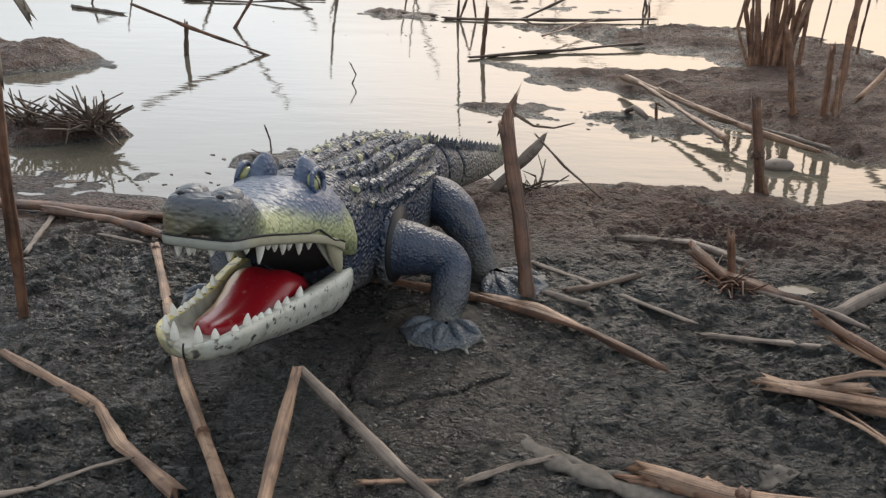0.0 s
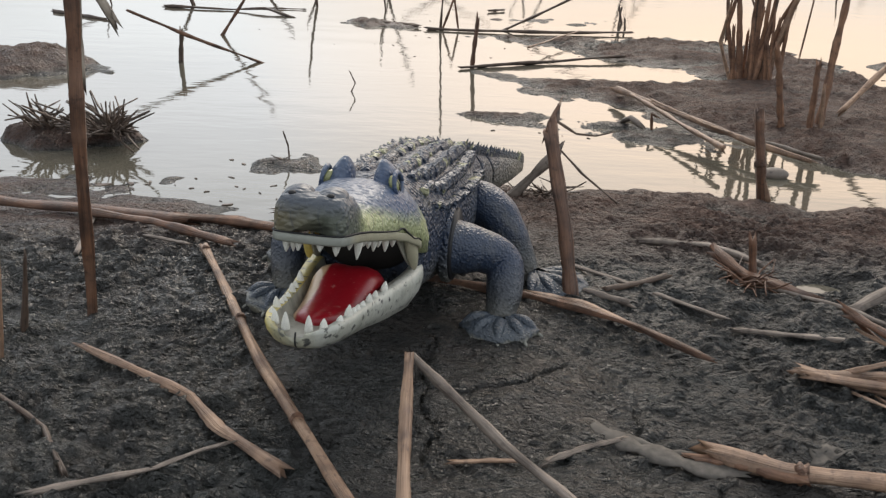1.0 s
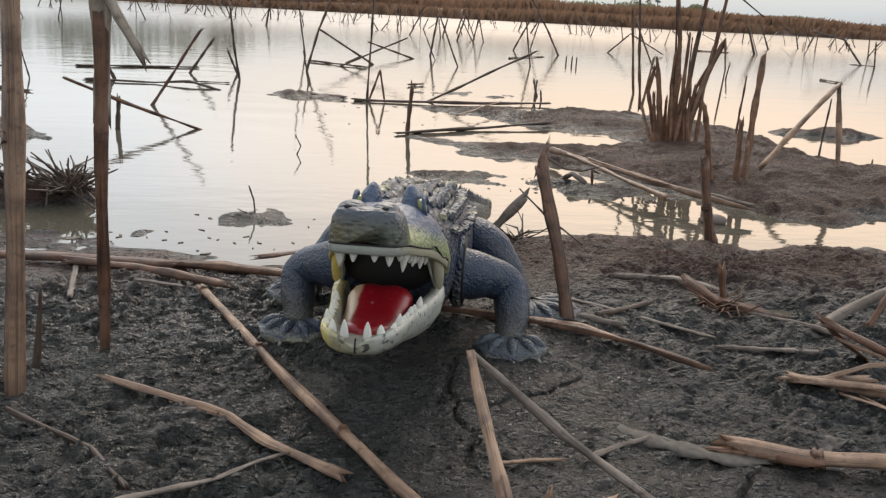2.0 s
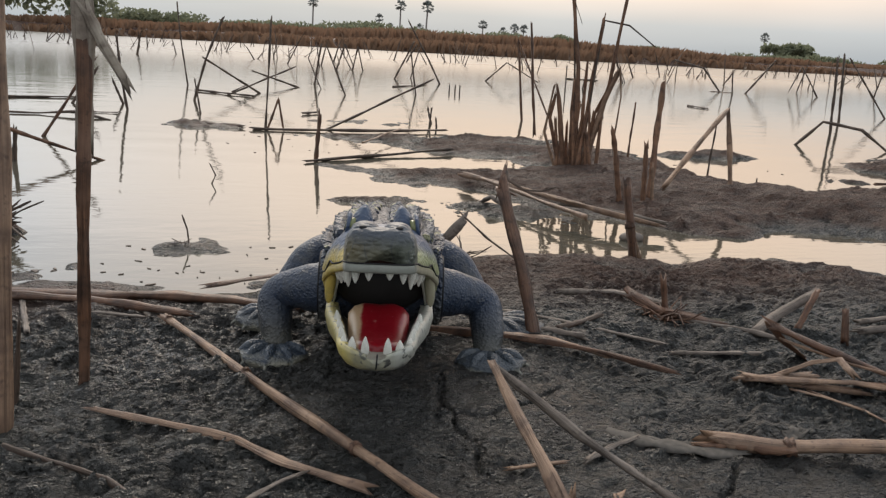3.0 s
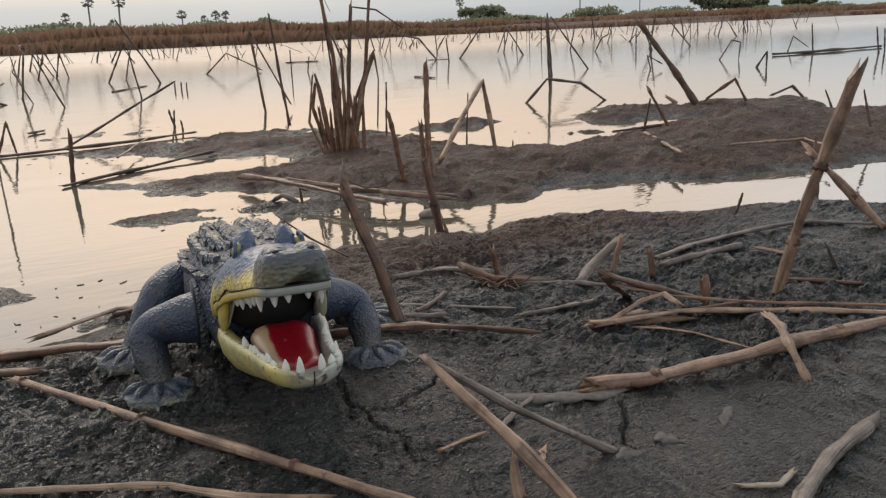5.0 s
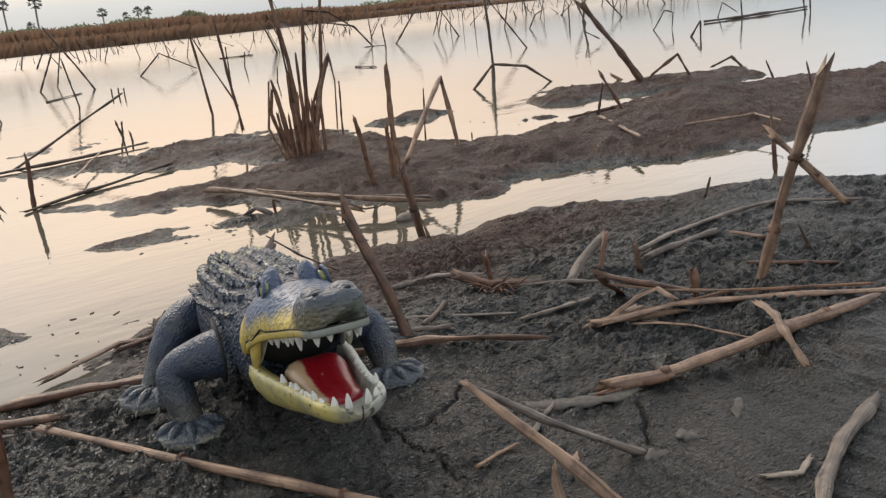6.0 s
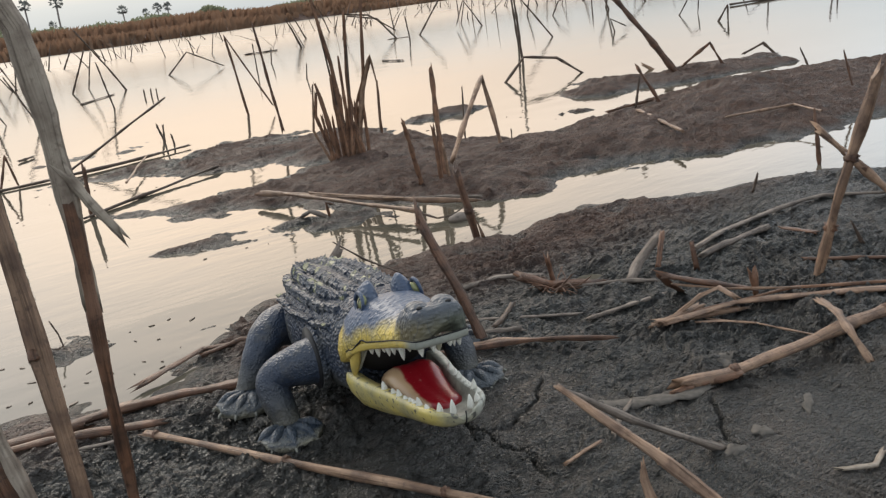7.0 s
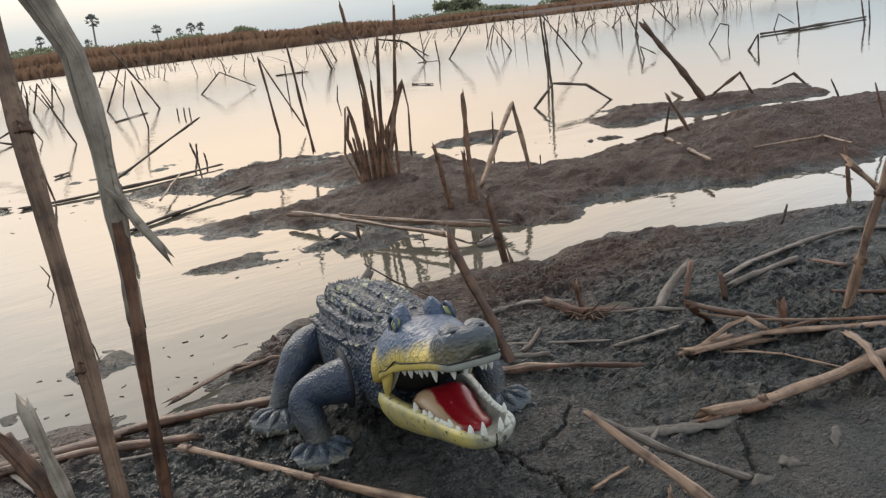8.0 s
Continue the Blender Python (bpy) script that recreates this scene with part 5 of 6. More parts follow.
stalk([(-0.335, 0.585, 0.0), (-0.350, 0.606, 0.105), (-0.368, 0.628, 0.143)], 0.0071, "brown", "thick brown leaning broken reed base", name="reed_stub", category="stub", flat=0.6)
lie([(-0.62, 0.905), (-0.46, 0.889), (-0.358, 0.878), (-0.255, 0.849)], 0.0080, "brown", "thick split red-brown reed stick lying on mud", r1=0.0063, flat=0.7, wob=0.15)
lie([(-0.275, 0.872), (-0.206, 0.865), (-0.150, 0.848), (-0.085, 0.815)], 0.0044, "brown", "brown stick lying along the wet shore", r1=0.0050)
lie([(-0.36, 0.865), (-0.285, 0.842), (-0.195, 0.790)], 0.0046, "brown", "dark brown stick on the shore mud", flat=0.8)
lie([(-0.275, 0.800), (-0.235, 0.785)], 0.0025, "grey", "small pale straw on mud", name="twig", category="twig", flat=0.5)
lie([(-0.348, 0.855), (-0.328, 0.76)], 0.0029, "grey", "pale peeled straw beside the tall reed", name="twig", category="twig", flat=0.6)
lie([(-0.175, 0.925), (-0.130, 0.942), (-0.085, 0.960), (-0.045, 0.935)], 0.0059, "brown", "brown curled leaf on the wet shore", name="leaf_strip", category="dead leaf", flat=0.35, r1=0.0034)
stalk([(-0.095, 0.945, 0.008), (-0.050, 0.93, 0.016), (-0.02, 0.905, 0.016)], 0.0029, "brown", "bent brown stem over the shore", name="twig", category="twig")


# pale dry scraps pressed on the mud
def scrap(x, y, w, l, turn, label, kind="clay", seed=0):
    rng = random.Random(seed)
    n = 19
    bot = []
    for i in range(n):
        a = 2 * math.pi * i / n
        rr = 0.8 + 0.25 * math.sin(2 * a + seed) + 0.18 * math.sin(5 * a + seed * 2) + rng.uniform(-0.12, 0.12)
        px, py = math.cos(a) * l * rr, math.sin(a) * w * rr
        c, s = math.cos(radians(turn)), math.sin(radians(turn))
        bot.append(Vector((x + px * c - py * s, y + px * s + py * c, 0)))
    g = [ground_at(p.x, p.y) for p in bot]
    rings = [[Vector((p.x, p.y, z - 0.001)) for p, z in zip(bot, g)], [Vector((p.x, p.y, z + 0.0005)) for p, z in zip(bot, g)],
             [Vector((x + (p.x - x) * 0.55, y + (p.y - y) * 0.55, ground_at(x + (p.x - x) * 0.55, y + (p.y - y) * 0.55) + 0.0008 + rng.uniform(-0.0008, 0.0008))) for p in bot]]
    ob = part("leaf_scrap", loft(rings), REED[kind])
    based(ob, (x, y, g[0]))
    return tagged(ob, label, "dead leaf", "pale scraps on the mud")


scrap(0.236, 0.474, 0.010, 0.013, 20, "pale crumbled leaf scrap on mud", seed=1)
scrap(0.205, 0.372, 0.006, 0.020, 35, "pale frayed straw scrap on mud", seed=2)
scrap(0.262, 0.376, 0.0022, 0.022, 10, "thin pale straw scrap on mud", seed=3)
scrap(0.100, 0.366, 0.007, 0.014, 20, "pale dried clay flake on mud", seed=4)
scrap(0.142, 0.372, 0.008, 0.015, 30, "pale dried clay flake on mud", seed=5)
scrap(-0.256, 0.672, 0.002, 0.009, 5, "tiny white straw bit on mud", seed=6)
scrap(0.060, 0.405, 0.004, 0.012, 40, "small tan straw bit on mud", "tan", seed=7)
scrap(0.198, 0.465, 0.004, 0.006, 0, "small tan leaf crumb on mud", "tan", seed=8)
scrap(-0.105, 0.760, 0.014, 0.024, -30, "pale dry leaf lump beside the hind foot", seed=9)


# ---- twiggy tufts ----
def tuft(x, y, z, count, length, kind, label, seed, rise=0.6, r0=0.0016, bias=(0, 0)):
    rng = random.Random(seed)
    ob = thing("root_tuft", label, "root tuft", at=(x, y, z))
    for i in range(count):
        a = rng.uniform(0, 6.28)
        ln = length * rng.uniform(0.4, 1.0)
        d = Vector((math.cos(a) + bias[0], math.sin(a) + bias[1], rng.uniform(0.1, 1.3) * rise)).normalized()
        s = Vector((rng.uniform(-0.25, 0.25) * length, rng.uniform(-0.25, 0.25) * length, 0))
        m = s + d * ln * 0.55
        e = m + (d + Vector((rng.uniform(-0.6, 0.6), rng.uniform(-0.6, 0.6), rng.uniform(-0.7, 0.4)))).normalized() * ln * 0.5
        part("root_twig", stalk_mesh([tuple(s), tuple(m), tuple(e)], r0 * rng.uniform(0.6, 1.3), r0 * 0.4, rng=rng, sides=5, jag=0), REED[kind], ob)
    return ob


tuft(-0.455, 1.205, 0.018, 64, 0.085, "dark", "black twiggy root tuft on a mud lump in water", 11, 0.6, 0.0026)
tuft(-0.440, 1.190, 0.020, 40, 0.050, "dark", "low black spiky root tuft in shallow water", 16, 1.1, 0.0024)
tuft(-0.535, 1.200, 0.022, 36, 0.060, "dark", "small black root tuft on a mud lump", 12, 0.9, 0.0022)
tuft(0.125, 1.010, 0.010, 26, 0.055, "dark", "dark wiry root tuft at the water's edge", 13, 0.6, 0.0015)
tuft(0.275, 0.745, 0.014, 34, 0.045, "brown", "brown wiry root tuft on mud", 14, 0.5, 0.0012)
stalk([(0.285, 0.755, 0.012), (0.280, 0.760, 0.052)], 0.0032, "brown", "short upright stub in the root tuft", name="reed_stub", category="stub")
stalk([(0.255, 0.785, 0.030), (0.275, 0.750, 0.020), (0.320, 0.715, 0.014)], 0.0055, "brown", "broken brown stick across the root tuft", name="reed_stick", category="stick")
stalk([(0.082, 1.000, 0.006), (0.108, 1.004, 0.034), (0.134, 1.002, 0.064)], 0.0062, "grey", "short grey stick slanting at the shore", name="reed_stick", category="stick")
stalk([(0.128, 1.005, 0.075), (0.160, 0.985, 0.045), (0.20, 0.96, 0.018)], 0.0012, "dark", "thin dark drooping stem at the shore", name="twig", category="twig")
stalk([(-0.198, 1.150, 0.0), (-0.200, 1.155, 0.02), (-0.206, 1.155, 0.038)], 0.0012, "dark", "thin dark twig on a mud patch in water", name="twig", category="twig")
tuft(-0.205, 1.14, 0.003, 8, 0.02, "dark", "tiny dark root tuft on a mud patch", 15, 0.5, 0.0012)

# ---- reeds in the water and on the mud banks ----
WATERREED = [
    ([(0.508, 5.653, 0.000), (0.544, 5.647, 0.242)], 0.0099, "dark"),
    ([(1.098, 8.790, 0.000), (1.175, 8.776, 0.254), (1.269, 8.760, 0.026)], 0.0128, "dark"),
    ([(1.264, 8.838, 0.000), (1.313, 8.829, 0.236), (1.452, 8.802, -0.346)], 0.0130, "dark"),
    ([(1.336, 7.144, 0.000), (1.474, 7.110, 0.296)], 0.0109, "dark"),
    ([(1.561, 6.546, 0.000), (1.469, 6.573, 0.184), (1.315, 6.619, 0.452)], 0.0103, "dark"),
    ([(1.004, 4.971, -0.000), (0.965, 4.982, 0.253)], 0.0078, "dark"),
    ([(1.545, 7.469, 0.000), (1.616, 7.450, 0.286)], 0.0092, "dark"),
    ([(3.058, 14.417, 0.000), (3.209, 14.380, 0.281)], 0.0174, "dark"),
    ([(1.035, 5.757, 0.005), (1.379, 6.228, 0.005)], 0.0088, "dark"),
    ([(1.345, 5.487, 0.000), (1.346, 5.487, 0.042)], 0.0070, "dark"),
    ([(1.357, 5.394, 0.000), (1.358, 5.393, 0.041)], 0.0069, "dark"),
    ([(1.366, 5.318, 0.000), (1.367, 5.317, 0.041)], 0.0068, "dark"),
    ([(2.261, 7.607, 0.000), (2.431, 7.548, 0.172), (2.692, 7.456, 0.019)], 0.0098, "dark"),
    ([(1.079, 3.389, 0.000), (1.043, 3.405, 0.325), (1.172, 3.349, 0.028)], 0.0070, "brown"),
    ([(0.799, 2.506, 0.030), (0.769, 2.521, 0.352)], 0.0080, "brown"),
    ([(3.721, 9.257, 0.008), (4.044, 9.133, 0.008)], 0.0125, "dark"),
    ([(2.508, 6.366, 0.000), (2.508, 6.366, 0.193)], 0.0087, "dark"),
    ([(2.862, 6.846, 0.000), (2.878, 6.839, 0.114)], 0.0094, "dark"),
    ([(2.029, 4.663, 0.000), (2.039, 4.657, 0.084)], 0.0066, "dark"),
    ([(4.584, 7.541, 0.000), (4.440, 7.636, 0.214), (4.210, 7.788, 0.274)], 0.0142, "dark"),
    ([(4.360, 6.985, 0.000), (4.345, 6.995, 0.210)], 0.0106, "dark"),
    ([(4.497, 7.564, 0.000), (4.664, 7.456, -0.001)], 0.0113, "dark"),
    ([(4.793, 7.441, 0.000), (4.985, 7.307, 0.322)], 0.0142, "dark"),
    ([(5.484, 7.299, 0.000), (5.355, 7.403, 0.276), (5.282, 7.462, 0.041)], 0.0117, "dark"),
    ([(6.024, 8.351, 0.000), (6.084, 8.305, 0.292)], 0.0131, "dark"),
]
WATERREED += [
    ([(3.179, 4.109, 0.000), (3.164, 4.122, 0.351)], 0.0102, "dark"),
    ([(3.754, 4.421, 0.000), (3.583, 4.581, 0.335)], 0.0113, "dark"),
    ([(6.445, 7.675, 0.000), (6.485, 7.639, 0.272)], 0.0127, "dark"),
    ([(6.109, 6.908, 0.000), (6.159, 6.861, 0.135), (6.224, 6.800, 0.182)], 0.0117, "dark"),
    ([(6.235, 6.830, 0.000), (6.315, 6.752, -0.058), (6.326, 6.741, -0.244)], 0.0117, "dark"),
    ([(3.847, 3.956, 0.000), (3.832, 3.973, 0.083), (3.896, 3.905, 0.028)], 0.0071, "dark"),
    ([(6.404, 6.400, -0.000), (6.322, 6.487, 0.317)], 0.0142, "dark"),
    ([(6.976, 7.188, 0.000), (6.976, 7.188, 0.196)], 0.0126, "dark"),
    ([(6.760, 6.774, 0.000), (6.794, 6.738, 0.343)], 0.0150, "dark"),
    ([(7.313, 6.715, 0.000), (7.146, 6.906, 0.310)], 0.0123, "dark"),
    ([(4.838, 4.254, 0.000), (4.889, 4.191, 0.133), (4.925, 4.147, 0.115), (4.917, 4.156, -0.013)], 0.0081, "dark"),
    ([(4.107, 3.374, 0.000), (4.140, 3.329, 0.092), (4.139, 3.331, 0.001)], 0.0084, "dark"),
    ([(5.405, 4.245, 0.011), (5.814, 4.164, 0.011), (6.683, 4.180, 0.011)], 0.0190, "dark"),
    ([(6.064, 4.591, 0.000), (6.086, 4.561, 0.118), (6.152, 4.468, 0.029)], 0.0093, "dark"),
    ([(5.837, 4.205, 0.000), (5.828, 4.219, 0.213)], 0.0109, "dark"),
    ([(5.790, 3.651, 0.000), (5.780, 3.667, 0.159)], 0.0142, "dark"),
    ([(6.084, 3.781, 0.000), (6.079, 3.788, 0.156)], 0.0105, "dark"),
    ([(2.062, 1.516, 0.000), (2.046, 1.542, 0.078)], 0.0042, "dark"),
    ([(2.492, 2.054, 0.010), (2.532, 1.998, 0.041), (2.570, 1.943, -0.031)], 0.0063, "dark"),
]
WATERREED += [
    ([(-0.208, 3.857, 0.000), (-0.162, 3.857, 0.172), (-0.091, 3.857, 0.343)], 0.0081, "dark"),
    ([(-0.213, 4.506, 0.005), (0.054, 4.200, 0.005)], 0.0081, "dark"),
    ([(0.100, 4.504, 0.000), (-0.169, 4.522, 0.160)], 0.0069, "dark"),
    ([(-0.067, 4.250, 0.000), (0.250, 4.240, 0.148)], 0.0065, "dark"),
    ([(0.365, 5.204, 0.000), (0.105, 5.232, 0.081)], 0.0081, "dark"),
    ([(-0.250, 4.986, 0.000), (-0.280, 4.986, 0.197), (-0.301, 4.985, 0.423)], 0.0074, "dark"),
    ([(-0.430, 3.267, 0.000), (-0.450, 3.266, 0.123), (-0.460, 3.265, 0.253)], 0.0067, "dark"),
    ([(-0.592, 3.096, 0.003), (-0.453, 3.109, 0.003)], 0.0045, "dark"),
    ([(-0.639, 3.488, 0.000), (-0.550, 3.499, 0.130)], 0.0081, "dark"),
    ([(0.483, 5.128, 0.000), (0.407, 5.138, 0.171), (0.430, 5.135, 0.227)], 0.0064, "dark"),
    ([(0.546, 4.626, 0.000), (0.441, 4.643, 0.254)], 0.0073, "dark"),
    ([(1.318, 9.258, 0.000), (1.189, 9.278, 0.228)], 0.0116, "dark"),
    ([(2.729, 4.934, 0.005), (2.708, 4.666, 0.005)], 0.0089, "dark"),
    ([(-0.204, 2.816, 0.006), (-0.060, 2.735, 0.006)], 0.0103, "dark"),
    ([(0.180, 3.313, 0.006), (0.239, 3.371, 0.006)], 0.0094, "dark"),
    ([(-1.138, 2.854, 0.000), (-1.126, 2.859, 0.056), (-1.075, 2.878, 0.036)], 0.0053, "dark"),
    ([(-1.068, 3.005, 0.000), (-1.086, 2.999, 0.088)], 0.0046, "dark"),
    ([(-0.465, 3.529, 0.000), (-0.502, 3.524, 0.093)], 0.0066, "dark"),
    ([(-0.184, 3.218, 0.000), (-0.203, 3.217, 0.115)], 0.0050, "dark"),
    ([(-0.241, 4.559, 0.000), (-0.072, 4.566, -0.019), (0.039, 4.570, 0.036)], 0.0056, "dark"),
    ([(0.627, 3.112, 0.000), (0.612, 3.115, 0.057)], 0.0059, "dark"),
    ([(-0.163, 1.665, 0.000), (-0.156, 1.666, 0.016), (-0.166, 1.665, 0.037)], 0.0016, "dark"),
    ([(0.598, 3.023, 0.000), (0.603, 3.022, 0.060)], 0.0050, "dark"),
    ([(0.608, 2.959, 0.000), (0.604, 2.960, 0.035)], 0.0049, "dark"),
    ([(1.027, 1.692, 0.000), (1.027, 1.692, 0.022)], 0.0026, "dark"),
]
WATERREED += [
    ([(1.204, 1.526, 0.040), (1.358, 1.533, 0.040), (1.617, 1.503, 0.040)], 0.0053, "brown"),
    ([(1.251, 1.477, 0.036), (1.050, 1.179, 0.036)], 0.0065, "tan"),
    ([(1.199, 1.180, 0.038), (1.358, 1.122, 0.038), (1.293, 1.017, 0.038)], 0.0034, "tan"),
    ([(1.333, 1.466, 0.030), (1.297, 1.509, 0.133)], 0.0063, "brown"),
    ([(2.167, 2.258, 0.020), (2.232, 2.184, -0.046), (2.336, 2.065, -0.080)], 0.0084, "tan"),
    ([(1.610, 1.129, 0.030), (1.601, 1.146, 0.117)], 0.0040, "brown"),
    ([(1.008, 0.850, 0.000), (1.005, 0.855, 0.089)], 0.0059, "brown"),
    ([(0.737, 0.794, 0.020), (0.741, 0.788, 0.046)], 0.0026, "dark"),
    ([(0.394, 1.202, 0.028), (0.346, 1.595, 0.028)], 0.0048, "tan"),
    ([(0.369, 1.528, 0.032), (0.408, 1.348, 0.032), (0.429, 1.289, 0.032)], 0.0032, "tan"),
    ([(0.219, 2.221, 0.023), (0.409, 2.637, 0.023)], 0.0043, "tan"),
    ([(1.300, 1.525, 0.030), (1.310, 1.515, 0.104)], 0.0044, "dark"),
]
WATERREED += [
    ([(-0.551, 1.919, -0.03), (-0.545, 1.921, 0.060)], 0.0072, "dark"),
    ([(-0.640, 1.890, 0.105), (-0.545, 1.918, 0.062), (-0.375, 1.962, -0.004)], 0.0058, "brown"),
    ([(-1.074, 3.58, 0.004), (-0.645, 3.75, 0.004)], 0.0085, "dark"),
    ([(-0.895, 3.006, 0.004), (-0.674, 2.994, 0.004), (-0.560, 2.98, 0.012), (-0.454, 2.868, 0.0)], 0.0080, "dark"),
    ([(-0.578, 2.378, -0.02), (-0.469, 2.402, 0.155), (-0.44, 2.41, 0.20)], 0.0062, "brown"),
    ([(-0.822, 3.119, -0.02), (-0.872, 3.107, 0.10)], 0.0095, "dark"),
    ([(-1.155, 2.746, 0.004), (-0.943, 2.603, 0.002)], 0.0120, "dark"),
    ([(0.006, 2.704, -0.03), (0.012, 2.703, 0.16), (0.020, 2.703, 0.328)], 0.0056, "dark"),
    ([(0.011, 2.704, 0.0), (0.044, 2.701, 0.095), (0.058, 2.700, 0.010)], 0.0062, "brown"),
    ([(0.175, 2.766, -0.012), (0.525, 2.716, 0.173)], 0.0062, "dark"),
    ([(0.074, 2.028, -0.02), (0.080, 2.027, 0.060), (0.083, 2.027, 0.108)], 0.0062, "brown"),
    ([(-0.031, 2.686, 0.004), (0.272, 2.690, 0.006), (0.589, 2.780, 0.008)], 0.0085, "dark"),
    ([(0.047, 1.981, 0.004), (0.25, 2.11, 0.006), (0.459, 2.219, 0.012)], 0.0060, "dark"),
    ([(0.615, 1.422, 0.015), (0.634, 1.448, 0.229)], 0.0068, "rust"),
    ([(0.592, 1.400, 0.015), (0.588, 1.402, 0.126)], 0.0060, "rust"),
    ([(0.606, 1.390, 0.015), (0.600, 1.392, 0.085)], 0.0050, "tan"),
    ([(0.66, 1.45, 0.04), (0.841, 1.554, 0.183), (0.839, 1.525, 0.10), (0.838, 1.501, 0.01)], 0.0070, "tan"),
    ([(0.989, 1.837, -0.02), (0.996, 1.832, 0.131)], 0.0030, "dark"),
    ([(0.948, 2.173, 0.0), (0.954, 2.170, 0.149)], 0.0042, "brown"),
    ([(0.550, 1.408, 0.015), (0.530, 1.400, 0.10), (0.513, 1.389, 0.150)], 0.0062, "rust"),
    ([(0.335, 1.690, 0.022), (0.395, 1.410, 0.030), (0.447, 1.255, 0.028), (0.510, 1.185, 0.020)], 0.0070, "tan"),
    ([(0.530, 1.200, 0.020), (0.47, 1.27, 0.026), (0.41, 1.35, 0.024)], 0.0046, "grey"),
    ([(1.877, 2.724, -0.01), (1.949, 2.669, 0.088), (2.050, 2.593, 0.070), (2.134, 2.530, -0.008)], 0.0085, "dark"),
    ([(2.45, 3.25, -0.02), (2.44, 3.26, 0.32)], 0.0090, "dark"),
    ([(2.040, 1.990, 0.0), (1.985, 2.06, 0.13), (1.913, 2.148, 0.290)], 0.0135, "brown"),
    ([(2.055, 1.985, 0.03), (2.12, 1.92, 0.095), (2.145, 1.89, 0.02)], 0.0080, "brown"),
    ([(0.30, 1.47, 0.0), (0.31, 1.42, 0.022), (0.325, 1.40, 0.012)], 0.0068, "grey"),
    ([(0.345, 1.42, 0.0), (0.342, 1.42, 0.030), (0.350, 1.415, 0.026)], 0.0035, "brown"),
]
NAMES = {"rust": "rusty brown broken reed stalk on a mud bank", "dark": "dark wet broken reed stalk standing in lake water", "brown": "red-brown dry reed stalk on the flooded mud", "tan": "pale tan dry reed stalk on a mud bank", "grey": "weathered grey reed scrap on a mud bank"}
for i, (pts, r0, k) in enumerate(WATERREED):
    bent = len(pts) > 2
    flatlie = max(p[2] for p in pts) - min(p[2] for p in pts) < 0.02
    if not flatlie and pts[0][2] <= 0.001:
        pts = [(pts[0][0], pts[0][1], -0.03)] + pts
    label = NAMES[k]
    if flatlie:
        label = label.replace("standing in", "floating on").replace("stalk on", "stalk lying on")
    elif bent and k == "dark":
        label = "dark wet reed stalk snapped over in lake water"
    r0 *= 0.72 if pts[0][1] > 2.2 else 0.9
    stalk(pts, r0, k, label, r1=r0 * 0.8, group="broken reeds of the lake", seed=i, sides=7, wob=0.2, bow=0.8, flat=0.8)

# clump of cattail leaves on the bank
CX, CY = 0.655, 1.858
clump = thing("reed_clump", "dense clump of broken red-brown reed leaves on mud", "reed clump", at=(CX, CY, 0.0))
CLUMP = [
    ([(0.614, 1.877, 0.030), (0.584, 1.890, 0.095), (0.597, 1.885, 0.193)], 0.0053, "tan"),
    ([(0.631, 1.869, 0.029), (0.616, 1.876, 0.123), (0.606, 1.880, 0.194)], 0.0086, "brown"),
    ([(0.622, 1.874, 0.031), (0.595, 1.886, 0.128), (0.602, 1.882, 0.183)], 0.0060, "brown"),
    ([(0.644, 1.864, 0.032), (0.638, 1.866, 0.143), (0.639, 1.866, 0.207)], 0.0073, "brown"),
    ([(0.652, 1.859, 0.034), (0.645, 1.863, 0.246), (0.624, 1.872, 0.395), (0.618, 1.875, 0.444)], 0.0073, "brown"),
    ([(0.659, 1.857, 0.039), (0.672, 1.850, 0.171), (0.687, 1.844, 0.354)], 0.0073, "brown"),
    ([(0.664, 1.855, 0.042), (0.710, 1.834, 0.210), (0.730, 1.825, 0.398), (0.733, 1.823, 0.435)], 0.0073, "brown"),
    ([(0.669, 1.851, 0.043), (0.702, 1.837, 0.172), (0.730, 1.825, 0.252), (0.737, 1.822, 0.186), (0.729, 1.825, 0.075)], 0.0086, "tan"),
    ([(0.656, 1.858, 0.036), (0.624, 1.872, 0.395), (0.644, 1.864, 0.344)], 0.0033, "dark"),
    ([(0.661, 1.855, 0.036), (0.690, 1.843, 0.351), (0.739, 1.820, 0.343), (0.794, 1.796, 0.300)], 0.0033, "dark"),
    ([(0.667, 1.853, 0.042), (0.686, 1.845, 0.145), (0.707, 1.835, 0.198)], 0.0060, "brown"),
    ([(0.641, 1.865, 0.029), (0.648, 1.861, 0.104), (0.655, 1.858, 0.169)], 0.0060, "brown"),
    ([(0.650, 1.860, 0.030), (0.662, 1.855, 0.132), (0.662, 1.855, 0.247)], 0.0060, "brown"),
]
for i, (pts, r0, k) in enumerate(CLUMP):
    pts = [(x, y, z if j else 0.01) for j, (x, y, z) in enumerate(pts)]
    k = "rust" if k == "brown" else k
    ob = part("reed_leaf", stalk_mesh(pts, r0, r0 * 0.55, flat=0.4, rng=random.Random(50 + i), sides=7, bow=0.4), REED[k], None)
    ob.parent, ob.matrix_parent_inverse = clump, Matrix.Translation((-CX, -CY, 0.0))
rng = random.Random(77)
